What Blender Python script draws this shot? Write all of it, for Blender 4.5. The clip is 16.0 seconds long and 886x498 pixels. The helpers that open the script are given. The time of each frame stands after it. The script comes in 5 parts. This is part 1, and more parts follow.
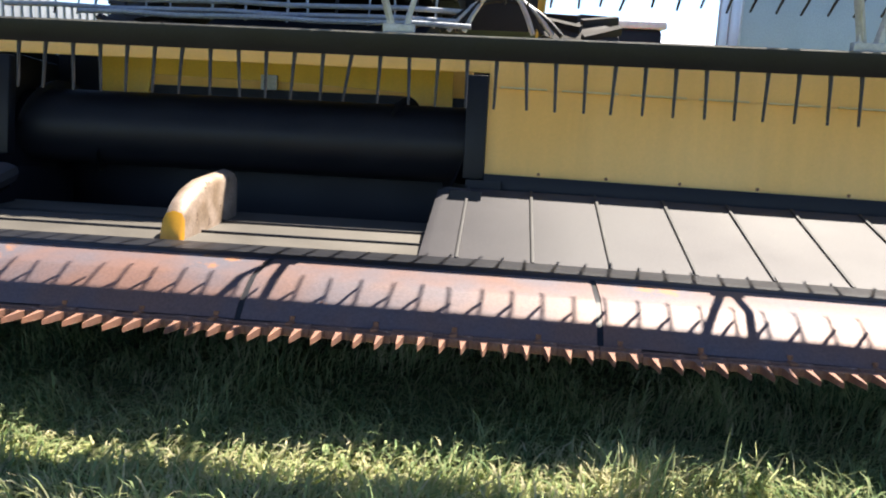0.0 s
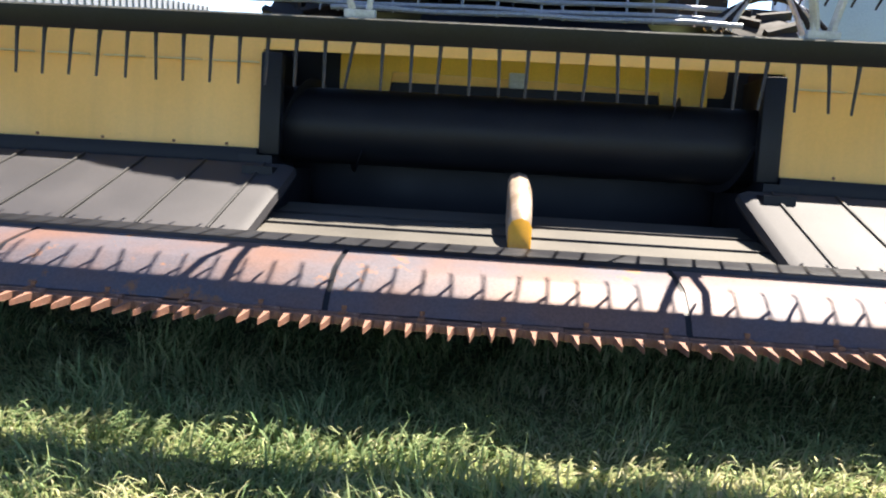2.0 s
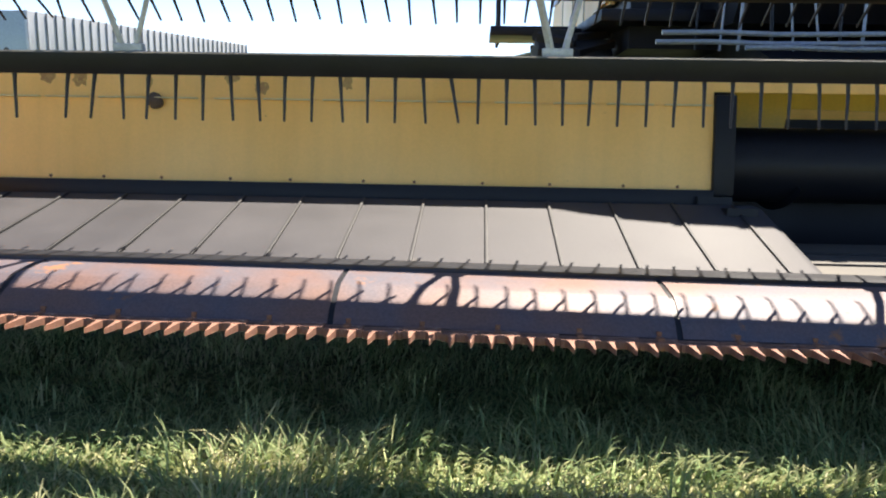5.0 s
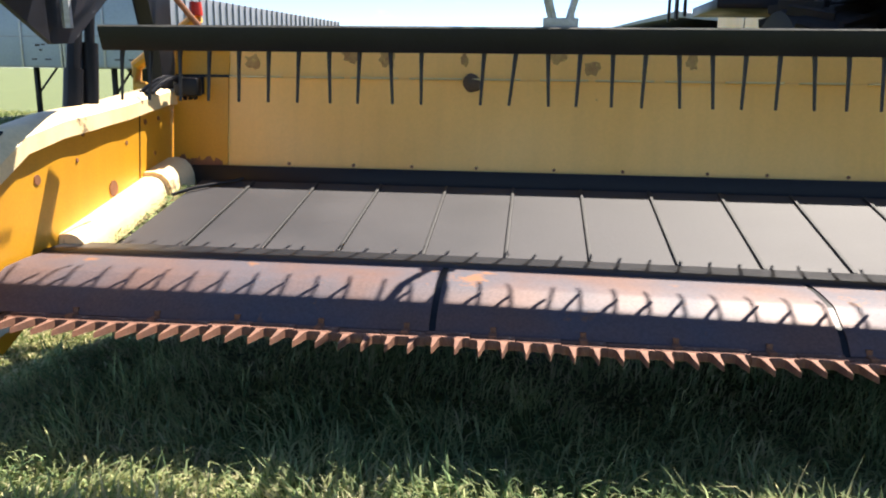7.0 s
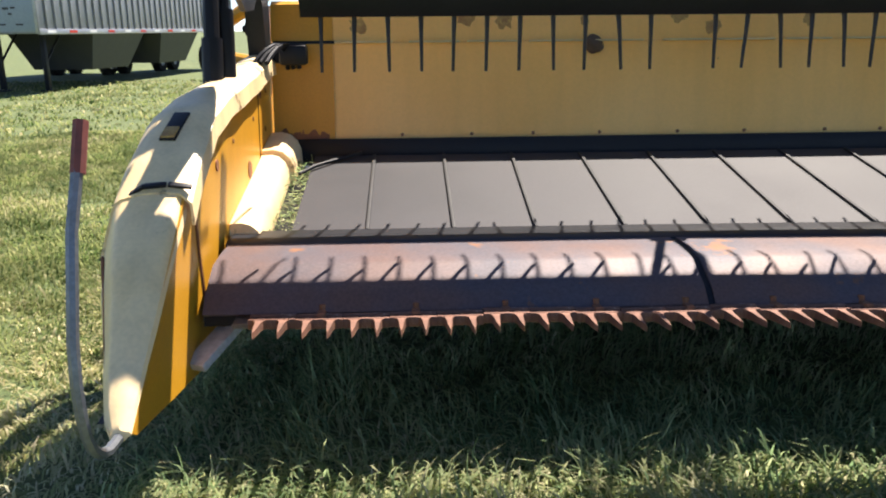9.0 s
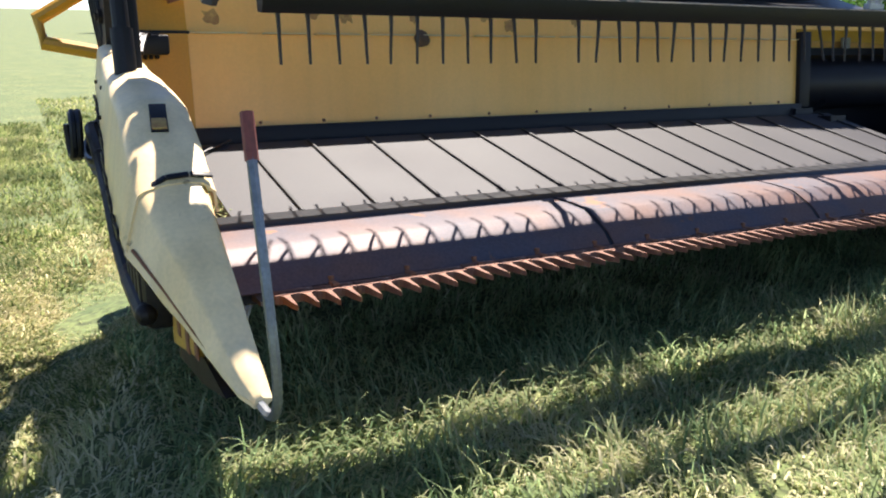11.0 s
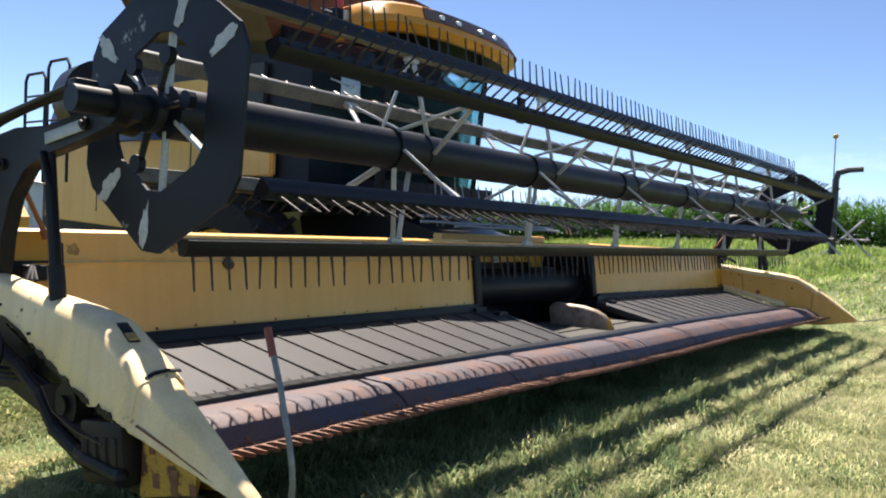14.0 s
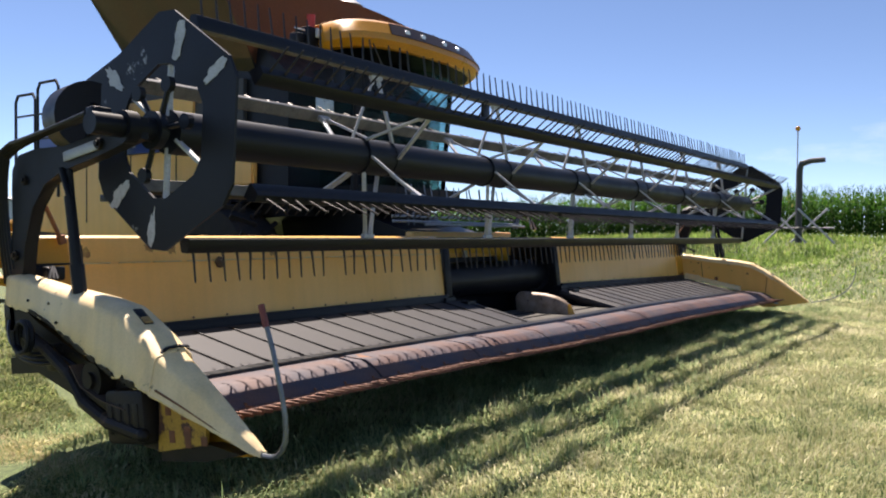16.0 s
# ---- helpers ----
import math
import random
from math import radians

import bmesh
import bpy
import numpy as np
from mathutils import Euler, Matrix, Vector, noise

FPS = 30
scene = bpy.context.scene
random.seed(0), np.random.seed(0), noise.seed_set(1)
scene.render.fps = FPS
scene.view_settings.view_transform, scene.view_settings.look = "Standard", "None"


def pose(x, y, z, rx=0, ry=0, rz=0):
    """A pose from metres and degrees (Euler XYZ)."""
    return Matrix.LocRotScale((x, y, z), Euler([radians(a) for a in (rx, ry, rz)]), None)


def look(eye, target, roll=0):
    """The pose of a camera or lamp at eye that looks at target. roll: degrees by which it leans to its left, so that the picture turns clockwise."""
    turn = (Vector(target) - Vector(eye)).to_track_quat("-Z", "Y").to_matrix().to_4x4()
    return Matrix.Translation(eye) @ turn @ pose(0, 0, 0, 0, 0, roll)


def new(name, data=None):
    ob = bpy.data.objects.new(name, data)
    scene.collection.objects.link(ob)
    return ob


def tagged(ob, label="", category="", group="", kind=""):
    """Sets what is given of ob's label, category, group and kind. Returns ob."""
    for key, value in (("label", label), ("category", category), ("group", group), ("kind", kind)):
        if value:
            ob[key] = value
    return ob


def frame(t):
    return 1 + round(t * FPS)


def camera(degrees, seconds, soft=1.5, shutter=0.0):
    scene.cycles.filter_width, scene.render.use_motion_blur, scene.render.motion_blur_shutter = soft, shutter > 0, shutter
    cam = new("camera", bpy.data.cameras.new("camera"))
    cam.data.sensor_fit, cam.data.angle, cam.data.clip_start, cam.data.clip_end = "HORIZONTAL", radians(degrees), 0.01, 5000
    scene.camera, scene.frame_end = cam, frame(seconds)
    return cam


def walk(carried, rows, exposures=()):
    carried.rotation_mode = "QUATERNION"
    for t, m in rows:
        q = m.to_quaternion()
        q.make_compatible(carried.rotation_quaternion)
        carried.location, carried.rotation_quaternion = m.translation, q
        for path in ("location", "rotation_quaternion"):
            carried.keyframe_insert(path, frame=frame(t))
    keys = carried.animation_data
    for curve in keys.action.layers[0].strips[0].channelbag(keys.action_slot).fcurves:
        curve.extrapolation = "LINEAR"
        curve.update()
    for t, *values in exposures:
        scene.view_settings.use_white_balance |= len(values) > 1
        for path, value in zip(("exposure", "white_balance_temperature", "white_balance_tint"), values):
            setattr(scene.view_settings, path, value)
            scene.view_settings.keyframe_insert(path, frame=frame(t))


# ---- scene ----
cam = camera(57.6, 16.0, 2.0)
PATH = [
    (0, (1.651, -4.681, 1.547), (1.419, -1.753, 0.936), 2.61),
    (0.5, (1.211, -4.716, 1.523), (0.929, -1.799, 0.88), 2.48),
    (1, (0.732, -4.707, 1.516), (0.497, -1.792, 0.848), 2.7),
    (1.5, (0.286, -4.654, 1.509), (0.073, -1.738, 0.834), 2.95),
    (2, (-0.112, -4.708, 1.555), (-0.282, -1.787, 0.894), 2.87),
    (2.5, (-0.578, -4.842, 1.593), (-0.66, -1.91, 0.966), 2.79),
    (3, (-1.03, -4.88, 1.573), (-1.051, -1.941, 0.973), 2.55),
    (3.5, (-1.467, -4.913, 1.576), (-1.486, -1.969, 0.998), 1.75),
    (4, (-1.965, -4.995, 1.557), (-2.007, -2.049, 0.996), 1.49),
    (4.5, (-2.481, -4.973, 1.575), (-2.513, -2.028, 1.004), 2.82),
    (4.7, (-2.649, -4.928, 1.564), (-2.71, -1.982, 1.003), 1.74),
    (7, (-4.5, -4.436, 1.568), (-4.825, -1.524, 0.923), 0.67),
    (7.5, (-4.88, -4.392, 1.633), (-5.196, -1.496, 0.919), -0.22),
    (8, (-5.3, -4.372, 1.602), (-5.529, -1.466, 0.894), -1.29),
    (8.5, (-5.613, -4.333, 1.575), (-5.737, -1.427, 0.842), -1.52),
    (9, (-5.838, -4.325, 1.593), (-5.721, -1.434, 0.802), -0.49),
    (9.2, (-5.937, -4.324, 1.574), (-5.678, -1.446, 0.77), -0.32),
    (11.3, (-7.268, -4.462, 1.642), (-5.724, -2.022, 0.828), 2.05),
    (11.5, (-7.354, -4.48, 1.646), (-5.706, -2.104, 0.848), 2.52),
    (12, (-7.702, -4.667, 1.681), (-5.834, -2.438, 0.948), 2.56),
    (12.5, (-8.021, -4.747, 1.728), (-5.957, -2.648, 1.152), 2.38),
    (13, (-8.386, -4.855, 1.783), (-6.143, -2.903, 1.392), 1.66),
    (13.5, (-8.642, -4.953, 1.798), (-6.273, -3.123, 1.595), 1.83),
    (14, (-8.902, -5.075, 1.852), (-6.5, -3.28, 1.777), 2.51),
    (14.5, (-9.136, -5.109, 1.856), (-6.708, -3.348, 1.912), 2.19),
    (15, (-9.373, -5.144, 1.867), (-6.91, -3.432, 1.905), 1.78),
    (15.5, (-9.457, -5.307, 1.872), (-6.994, -3.595, 1.825), 0.96),
    (16, (-9.493, -5.675, 1.784), (-7.051, -3.935, 1.724), 0.51),
]
walk(cam, [(t, look(e, g, r)) for t, e, g, r in PATH],
     [(0.0, 2.38, 7000, 12), (2.5, 2.60, 7000, 12), (4.7, 2.40, 7050, 12), (7.5, 1.92, 6850, 13), (9.2, 1.74, 6850, 14),
      (12.0, 2.04, 6650, 14), (13.3, 1.80, 6850, 13), (14.0, 1.58, 6950, 13), (14.6, 1.18, 6750, 15), (15.2, 1.16, 6850, 16), (16.0, 1.38, 7000, 17)])

# ---- sky and sun ----
SUN_WAY = Vector((0.34, 0.50, 1.0)).normalized()
world = bpy.data.worlds.new("sky")
scene.world = world
world.use_nodes = True
wn = world.node_tree
sky = wn.nodes.new("ShaderNodeTexSky")
sky.sky_type = "NISHITA"
sky.sun_disc = False
sky.sun_elevation = math.asin(SUN_WAY.z)
sky.sun_rotation = math.atan2(SUN_WAY.x, SUN_WAY.y)
sky.air_density, sky.dust_density, sky.ozone_density = 0.55, 0.02, 4.2
wn.nodes["Background"].inputs[1].default_value = 0.068
way = wn.nodes.new("ShaderNodeTexCoord")
axis = wn.nodes.new("ShaderNodeSeparateXYZ")
wn.links.new(way.outputs["Generated"], axis.inputs[0])
stretch = wn.nodes.new("ShaderNodeMapping")
stretch.inputs["Scale"].default_value = (3.0, 3.0, 11.0)
wn.links.new(way.outputs["Generated"], stretch.inputs["Vector"])
wisps = wn.nodes.new("ShaderNodeTexNoise")
wisps.inputs["Scale"].default_value, wisps.inputs["Detail"].default_value, wisps.inputs["Roughness"].default_value = 1.6, 7, 0.6
wn.links.new(stretch.outputs[0], wisps.inputs["Vector"])
cover = wn.nodes.new("ShaderNodeMapRange")
cover.inputs[1].default_value, cover.inputs[2].default_value, cover.inputs[4].default_value = 0.60, 0.80, 0.42
wn.links.new(wisps.outputs["Fac"], cover.inputs[0])
low = wn.nodes.new("ShaderNodeMapRange")
low.inputs[1].default_value, low.inputs[2].default_value, low.inputs[3].default_value, low.inputs[4].default_value = 0.04, 0.20, 1.0, 0.0
wn.links.new(axis.outputs["Z"], low.inputs[0])
amount = wn.nodes.new("ShaderNodeMath")
amount.operation = "MULTIPLY"
wn.links.new(cover.outputs[0], amount.inputs[0])
wn.links.new(low.outputs[0], amount.inputs[1])
cloud = wn.nodes.new("ShaderNodeMix")
cloud.data_type = "RGBA"
cloud.inputs[7].default_value = (8.0, 8.3, 8.8, 1.0)
wn.links.new(amount.outputs[0], cloud.inputs[0])
wn.links.new(sky.outputs[0], cloud.inputs[6])
wn.links.new(cloud.outputs[2], wn.nodes["Background"].inputs[0])
sun_data = bpy.data.lights.new("sun", "SUN")
sun_data.energy, sun_data.angle, sun_data.color = 4.0, radians(0.53), (1.0, 0.95, 0.87)
sun = new("sun", sun_data)
sun.matrix_world = look(SUN_WAY * 60, (0, 0, 0))

# ---- materials ----
def rgb(v):
    return (*v, 1.0)


def surface(name, base, second=None, rough=0.5, metal=0.0, scale=3.0, fine=60.0, amount=0.5, bump=0.15, spots=None, spot_amount=0.5, spot_scale=6.0, rough_var=0.15, coords="Object", grain_low=0.8, streak=0.0, spec=0.5):
    """Base colour broken by large soft patches and fine grain, with worn spots of a further colour."""
    m = bpy.data.materials.new(name)
    m.use_nodes = True
    t = m.node_tree
    n, l = t.nodes, t.links
    bsdf = n["Principled BSDF"]
    bsdf.inputs["Metallic"].default_value = metal
    bsdf.inputs["Specular IOR Level"].default_value = spec
    tc = n.new("ShaderNodeTexCoord")
    big = n.new("ShaderNodeTexNoise")
    big.inputs["Scale"].default_value, big.inputs["Detail"].default_value = scale, 5
    small = n.new("ShaderNodeTexNoise")
    small.inputs["Scale"].default_value, small.inputs["Detail"].default_value = fine, 3
    for k in (big, small):
        l.new(tc.outputs[coords], k.inputs["Vector"])
    mix = n.new("ShaderNodeMix")
    mix.data_type = "RGBA"
    mix.inputs[6].default_value = rgb(base)
    mix.inputs[7].default_value = rgb(second or [c * 0.75 for c in base])
    ramp = n.new("ShaderNodeMapRange")
    ramp.inputs[1].default_value, ramp.inputs[2].default_value = 0.35, 0.68
    ramp.inputs[4].default_value = amount
    l.new(big.outputs["Fac"], ramp.inputs[0])
    l.new(ramp.outputs[0], mix.inputs[0])
    col = mix.outputs[2]
    grain = n.new("ShaderNodeMix")
    grain.data_type, grain.blend_type = "RGBA", "MULTIPLY"
    gr = n.new("ShaderNodeMapRange")
    gr.inputs[1].default_value, gr.inputs[2].default_value, gr.inputs[3].default_value, gr.inputs[4].default_value = 0.3, 0.7, grain_low, 1.1 - (grain_low - 0.8) * 0.4
    l.new(small.outputs["Fac"], gr.inputs[0])
    grain.inputs[0].default_value = 1.0
    l.new(col, grain.inputs[6])
    l.new(gr.outputs[0], grain.inputs[7])
    col = grain.outputs[2]
    if streak:
        run = n.new("ShaderNodeMapping")
        run.inputs["Scale"].default_value = (9, 9, 0.7)
        l.new(tc.outputs[coords], run.inputs["Vector"])
        st = n.new("ShaderNodeTexNoise")
        st.inputs["Scale"].default_value, st.inputs["Detail"].default_value = 1.0, 6
        l.new(run.outputs[0], st.inputs["Vector"])
        sm = n.new("ShaderNodeMapRange")
        sm.inputs[1].default_value, sm.inputs[2].default_value, sm.inputs[3].default_value, sm.inputs[4].default_value = 0.35, 0.75, 1.04, 1 - streak
        l.new(st.outputs["Fac"], sm.inputs[0])
        wash = n.new("ShaderNodeMix")
        wash.data_type, wash.blend_type = "RGBA", "MULTIPLY"
        wash.inputs[0].default_value = 1.0
        l.new(col, wash.inputs[6])
        l.new(sm.outputs[0], wash.inputs[7])
        col = wash.outputs[2]
    if spots:
        sp = n.new("ShaderNodeTexNoise")
        sp.inputs["Scale"].default_value, sp.inputs["Detail"].default_value, sp.inputs["Roughness"].default_value = spot_scale, 8, 0.7
        l.new(tc.outputs[coords], sp.inputs["Vector"])
        sr = n.new("ShaderNodeMapRange")
        edge = 0.75 - 0.3 * spot_amount
        sr.inputs[1].default_value, sr.inputs[2].default_value = edge, edge + 0.05
        l.new(sp.outputs["Fac"], sr.inputs[0])
        worn = n.new("ShaderNodeMix")
        worn.data_type = "RGBA"
        l.new(sr.outputs[0], worn.inputs[0])
        l.new(col, worn.inputs[6])
        worn.inputs[7].default_value = rgb(spots)
        col = worn.outputs[2]
    l.new(col, bsdf.inputs["Base Color"])
    rr = n.new("ShaderNodeMapRange")
    rr.inputs[3].default_value, rr.inputs[4].default_value = max(0.03, rough - rough_var), min(1, rough + rough_var)
    l.new(big.outputs["Fac"], rr.inputs[0])
    l.new(rr.outputs[0], bsdf.inputs["Roughness"])
    if bump:
        bp = n.new("ShaderNodeBump")
        bp.inputs["Strength"].default_value, bp.inputs["Distance"].default_value = bump, 0.004
        l.new(small.outputs["Fac"], bp.inputs["Height"])
        l.new(bp.outputs[0], bsdf.inputs["Normal"])
    return m


YELLOW = surface("yellow paint", (0.89, 0.515, 0.15), (0.81, 0.43, 0.095), 0.42, scale=0.9, fine=60, amount=0.8, bump=0.0, spots=(0.30, 0.14, 0.05), spot_amount=0.22, spot_scale=4, grain_low=0.975, streak=0.05)
CREAM = surface("faded yellow paint", (0.66, 0.55, 0.31), (0.60, 0.46, 0.20), 0.5, scale=2.5, fine=70, amount=0.7, bump=0.06, spots=(0.12, 0.06, 0.03), spot_amount=0.16, spot_scale=5, grain_low=0.94, streak=0.20)
ORANGE = surface("deep yellow paint", (0.62, 0.30, 0.02), (0.55, 0.25, 0.02), 0.4, scale=1.5, fine=80, bump=0.04, spots=(0.1, 0.05, 0.03), spot_amount=0.1, grain_low=0.94, streak=0.05)
GOLD = surface("strong yellow paint", (0.82, 0.49, 0.06), (0.72, 0.41, 0.04), 0.4, scale=1.5, fine=70, bump=0.03, spots=(0.12, 0.08, 0.03), spot_amount=0.15, grain_low=0.94, streak=0.08)
BLACK = surface("black paint", (0.007, 0.008, 0.012), (0.014, 0.015, 0.019), 0.45, scale=4, fine=80, bump=0.06, spec=0.25)
BLACK_WORN = surface("worn black paint", (0.007, 0.008, 0.013), (0.013, 0.014, 0.020), 0.45, scale=3, fine=80, bump=0.06, spots=(0.42, 0.42, 0.43), spot_amount=0.42, spot_scale=1.9, spec=0.25)
RUBBER = surface("canvas rubber", (0.034, 0.033, 0.037), (0.052, 0.049, 0.053), 0.6, scale=1.6, fine=140, amount=0.8, bump=0.1, spots=(0.066, 0.059, 0.053), spot_amount=0.42, spot_scale=1.1, spec=0.3)
# centre belt: lighter than the side belts for dust and painted-in sunlight
LIT_DUSTY_BELT = surface("dusty sunlit feed belt", (0.066, 0.061, 0.053), (0.098, 0.090, 0.077), 0.65, scale=2.2, fine=120, amount=0.9, bump=0.1, spots=(0.05, 0.047, 0.043), spot_amount=0.4, spot_scale=1.6, spec=0.3)
SLAT = surface("rubber slat", (0.012, 0.012, 0.013), (0.024, 0.023, 0.023), 0.7, scale=6, fine=120)
ZINC = surface("galvanised steel", (0.48, 0.48, 0.49), (0.32, 0.32, 0.33), 0.45, 0.6, scale=6, fine=100, bump=0.08)
SALMON = surface("bright rust on worn steel", (0.25, 0.115, 0.072), (0.13, 0.065, 0.046), 0.75, 0.1, scale=9, fine=120, amount=0.9, bump=0.25, spots=(0.40, 0.27, 0.21), spot_amount=0.42, spot_scale=20)
RUST = surface("rusty steel", (0.30, 0.12, 0.055), (0.20, 0.09, 0.05), 0.75, 0.2, scale=14, fine=160, amount=0.9, bump=0.3, spots=(0.42, 0.25, 0.16), spot_amount=0.35, spot_scale=30)
TYRE = surface("tyre rubber", (0.02, 0.02, 0.021), (0.05, 0.045, 0.04), 0.8, scale=6, fine=90, spec=0.25)
RED = surface("red plastic", (0.55, 0.04, 0.02), None, 0.35, scale=8, bump=0.02)
WHITE = surface("white paint", (0.72, 0.72, 0.71), (0.6, 0.6, 0.58), 0.5, scale=2, fine=60, bump=0.04, spots=(0.3, 0.25, 0.2), spot_amount=0.12, grain_low=0.94, streak=0.15)
GREY = surface("grey steel sheet", (0.33, 0.34, 0.36), (0.26, 0.27, 0.29), 0.5, 0.3, scale=2, fine=50, streak=0.20)
GREASE = surface("greasy black steel", (0.012, 0.011, 0.011), (0.05, 0.035, 0.025), 0.5, scale=7, fine=70, bump=0.3, spots=(0.10, 0.06, 0.035), spot_amount=0.42, spot_scale=5, spec=0.25)
CHIPPED = surface("chipped faded yellow", (0.90, 0.70, 0.41), (0.86, 0.61, 0.28), 0.48, scale=2.2, fine=70, amount=0.8, bump=0.02, spots=(0.14, 0.085, 0.05), spot_amount=0.47, spot_scale=3.2, grain_low=0.94, streak=0.15)
RUST_EDGE = surface("rusted yellow bracket", (0.58, 0.33, 0.04), (0.42, 0.22, 0.04), 0.6, scale=5, fine=80, bump=0.2, spots=(0.11, 0.045, 0.025), spot_amount=0.68, spot_scale=6)
BARE = surface("bare worn patch", (0.50, 0.51, 0.54), (0.36, 0.36, 0.38), 0.5, 0.0, scale=8, fine=60, bump=0.1)
GALV = surface("weathered galvanised strut", (0.52, 0.53, 0.56), (0.38, 0.38, 0.40), 0.5, 0.15, scale=9, fine=60, bump=0.08, streak=0.20)

PALE_PIPE = surface("dusty blue-grey line", (0.36, 0.40, 0.46), (0.24, 0.27, 0.32), 0.5, 0.3, scale=6, fine=60, bump=0.03)

# ---- mesh tools ----
HEADER = Matrix.Translation((0, 0, 1.026)) @ pose(0, 0, 0, -7.5)


def finish(bm, smooth=30):
    bmesh.ops.recalc_face_normals(bm, faces=bm.faces)
    me = bpy.data.meshes.new("mesh")
    bm.to_mesh(me)
    bm.free()
    if smooth:
        me.set_sharp_from_angle(angle=radians(smooth))
        for p in me.polygons:
            p.use_smooth = True
    return me


def part(name, bm, material, parent=None, label="", smooth=30):
    """Links a bmesh, or a ready mesh, as one object under a thing or a part."""
    me = bm if isinstance(bm, bpy.types.Mesh) else finish(bm, smooth)
    if not me.materials:
        me.materials.append(material)
    ob = new(name, me)
    ob.parent = parent
    if label:
        ob["label"] = label
    return ob


def thing(name, m, label, category, group="", kind=""):
    ob = new(name)
    ob.empty_display_size = 0.2
    ob.matrix_world = m
    return tagged(ob, label, category, group, kind)


def box(bm, x0, x1, y0, y1, z0, z1, bevel=0.0):
    r = bmesh.ops.create_cube(bm, size=1, matrix=Matrix.Translation(((x0 + x1) / 2, (y0 + y1) / 2, (z0 + z1) / 2)) @ Matrix.Diagonal((x1 - x0, y1 - y0, z1 - z0, 1)))
    if bevel:
        edges = list({e for v in r["verts"] for e in v.link_edges})
        bmesh.ops.bevel(bm, geom=edges, offset=bevel, segments=2, affect="EDGES", profile=0.5)


def obox(bm, m, sx, sy, sz, bevel=0.0):
    """A box of that size, centred at the pose m."""
    r = bmesh.ops.create_cube(bm, size=1, matrix=m @ Matrix.Diagonal((sx, sy, sz, 1)))
    if bevel:
        edges = list({e for v in r["verts"] for e in v.link_edges})
        bmesh.ops.bevel(bm, geom=edges, offset=bevel, segments=2, affect="EDGES", profile=0.5)


def prism(bm, outline, x0, x1, cuts=0):
    """A closed outline of (y, z) pushed along x, in one run or with cuts on the way."""
    if cuts:
        n = len(outline)
        rings = [[bm.verts.new((x0 + (x1 - x0) * k / (cuts + 1), y, z)) for y, z in outline] for k in range(cuts + 2)]
        bm.faces.new(rings[0])
        bm.faces.new(rings[-1][::-1])
        for a, b in zip(rings, rings[1:]):
            for i in range(n):
                bm.faces.new((a[i], b[i], b[(i + 1) % n], a[(i + 1) % n]))
        return
    a = [bm.verts.new((x0, y, z)) for y, z in outline]
    b = [bm.verts.new((x1, y, z)) for y, z in outline]
    n = len(outline)
    bm.faces.new(a)
    bm.faces.new(b[::-1])
    for i in range(n):
        bm.faces.new((a[i], b[i], b[(i + 1) % n], a[(i + 1) % n]))


def rod(bm, a, b, r, n=8, r2=None, cap=True):
    a, b = Vector(a), Vector(b)
    d = b - a
    m = Matrix.Translation((a + b) / 2) @ d.to_track_quat("Z", "Y").to_matrix().to_4x4()
    bmesh.ops.create_cone(bm, cap_ends=cap, segments=n, radius1=r, radius2=r if r2 is None else r2, depth=d.length, matrix=m)


def pipe(bm, points, r, n=7, radii=None):
    """A bent round bar or hose through points."""
    pts = [Vector(p) for p in points]
    rings = []
    side = None
    for i, p in enumerate(pts):
        d = (pts[min(i + 1, len(pts) - 1)] - pts[max(i - 1, 0)]).normalized()
        if side is None:
            side = d.orthogonal().normalized()
        side = (side - d * side.dot(d)).normalized()
        up = d.cross(side)
        rr = radii[i] if radii else r
        rings.append([bm.verts.new(p + (side * math.cos(2 * math.pi * k / n) + up * math.sin(2 * math.pi * k / n)) * rr) for k in range(n)])
    for a, b in zip(rings, rings[1:]):
        for k in range(n):
            bm.faces.new((a[k], a[(k + 1) % n], b[(k + 1) % n], b[k]))
    bm.faces.new(rings[0][::-1])
    bm.faces.new(rings[-1])


def bend(a, b, c, n=8):
    """Points of a quadratic curve from a to c drawn towards b."""
    a, b, c = Vector(a), Vector(b), Vector(c)
    return [a * (1 - t) ** 2 + b * 2 * t * (1 - t) + c * t * t for t in [i / n for i in range(n + 1)]]


def shell(bm, outline, x0, x1, thick):
    """A sheet along x whose section is an open line of (y, z), with thickness."""
    out = [Vector((0, y, z)) for y, z in outline]
    low = []
    for i, p in enumerate(out):
        d = (out[min(i + 1, len(out) - 1)] - out[max(i - 1, 0)]).normalized()
        low.append(p + Vector((0, -d.z, d.y)) * thick)
    prism(bm, [(p.y, p.z) for p in out] + [(p.y, p.z) for p in reversed(low)], x0, x1)


def patch(bm, points, out, thick=0.002):
    """A thin flat piece with the outline of these points, raised along out."""
    up = Vector(out).normalized() * thick
    a = [bm.verts.new(Vector(p)) for p in points]
    b = [bm.verts.new(Vector(p) + up) for p in points]
    bm.faces.new(a[::-1])
    bm.faces.new(b)
    for i in range(len(a)):
        j = (i + 1) % len(a)
        bm.faces.new((a[i], a[j], b[j], b[i]))


BM = bmesh.new

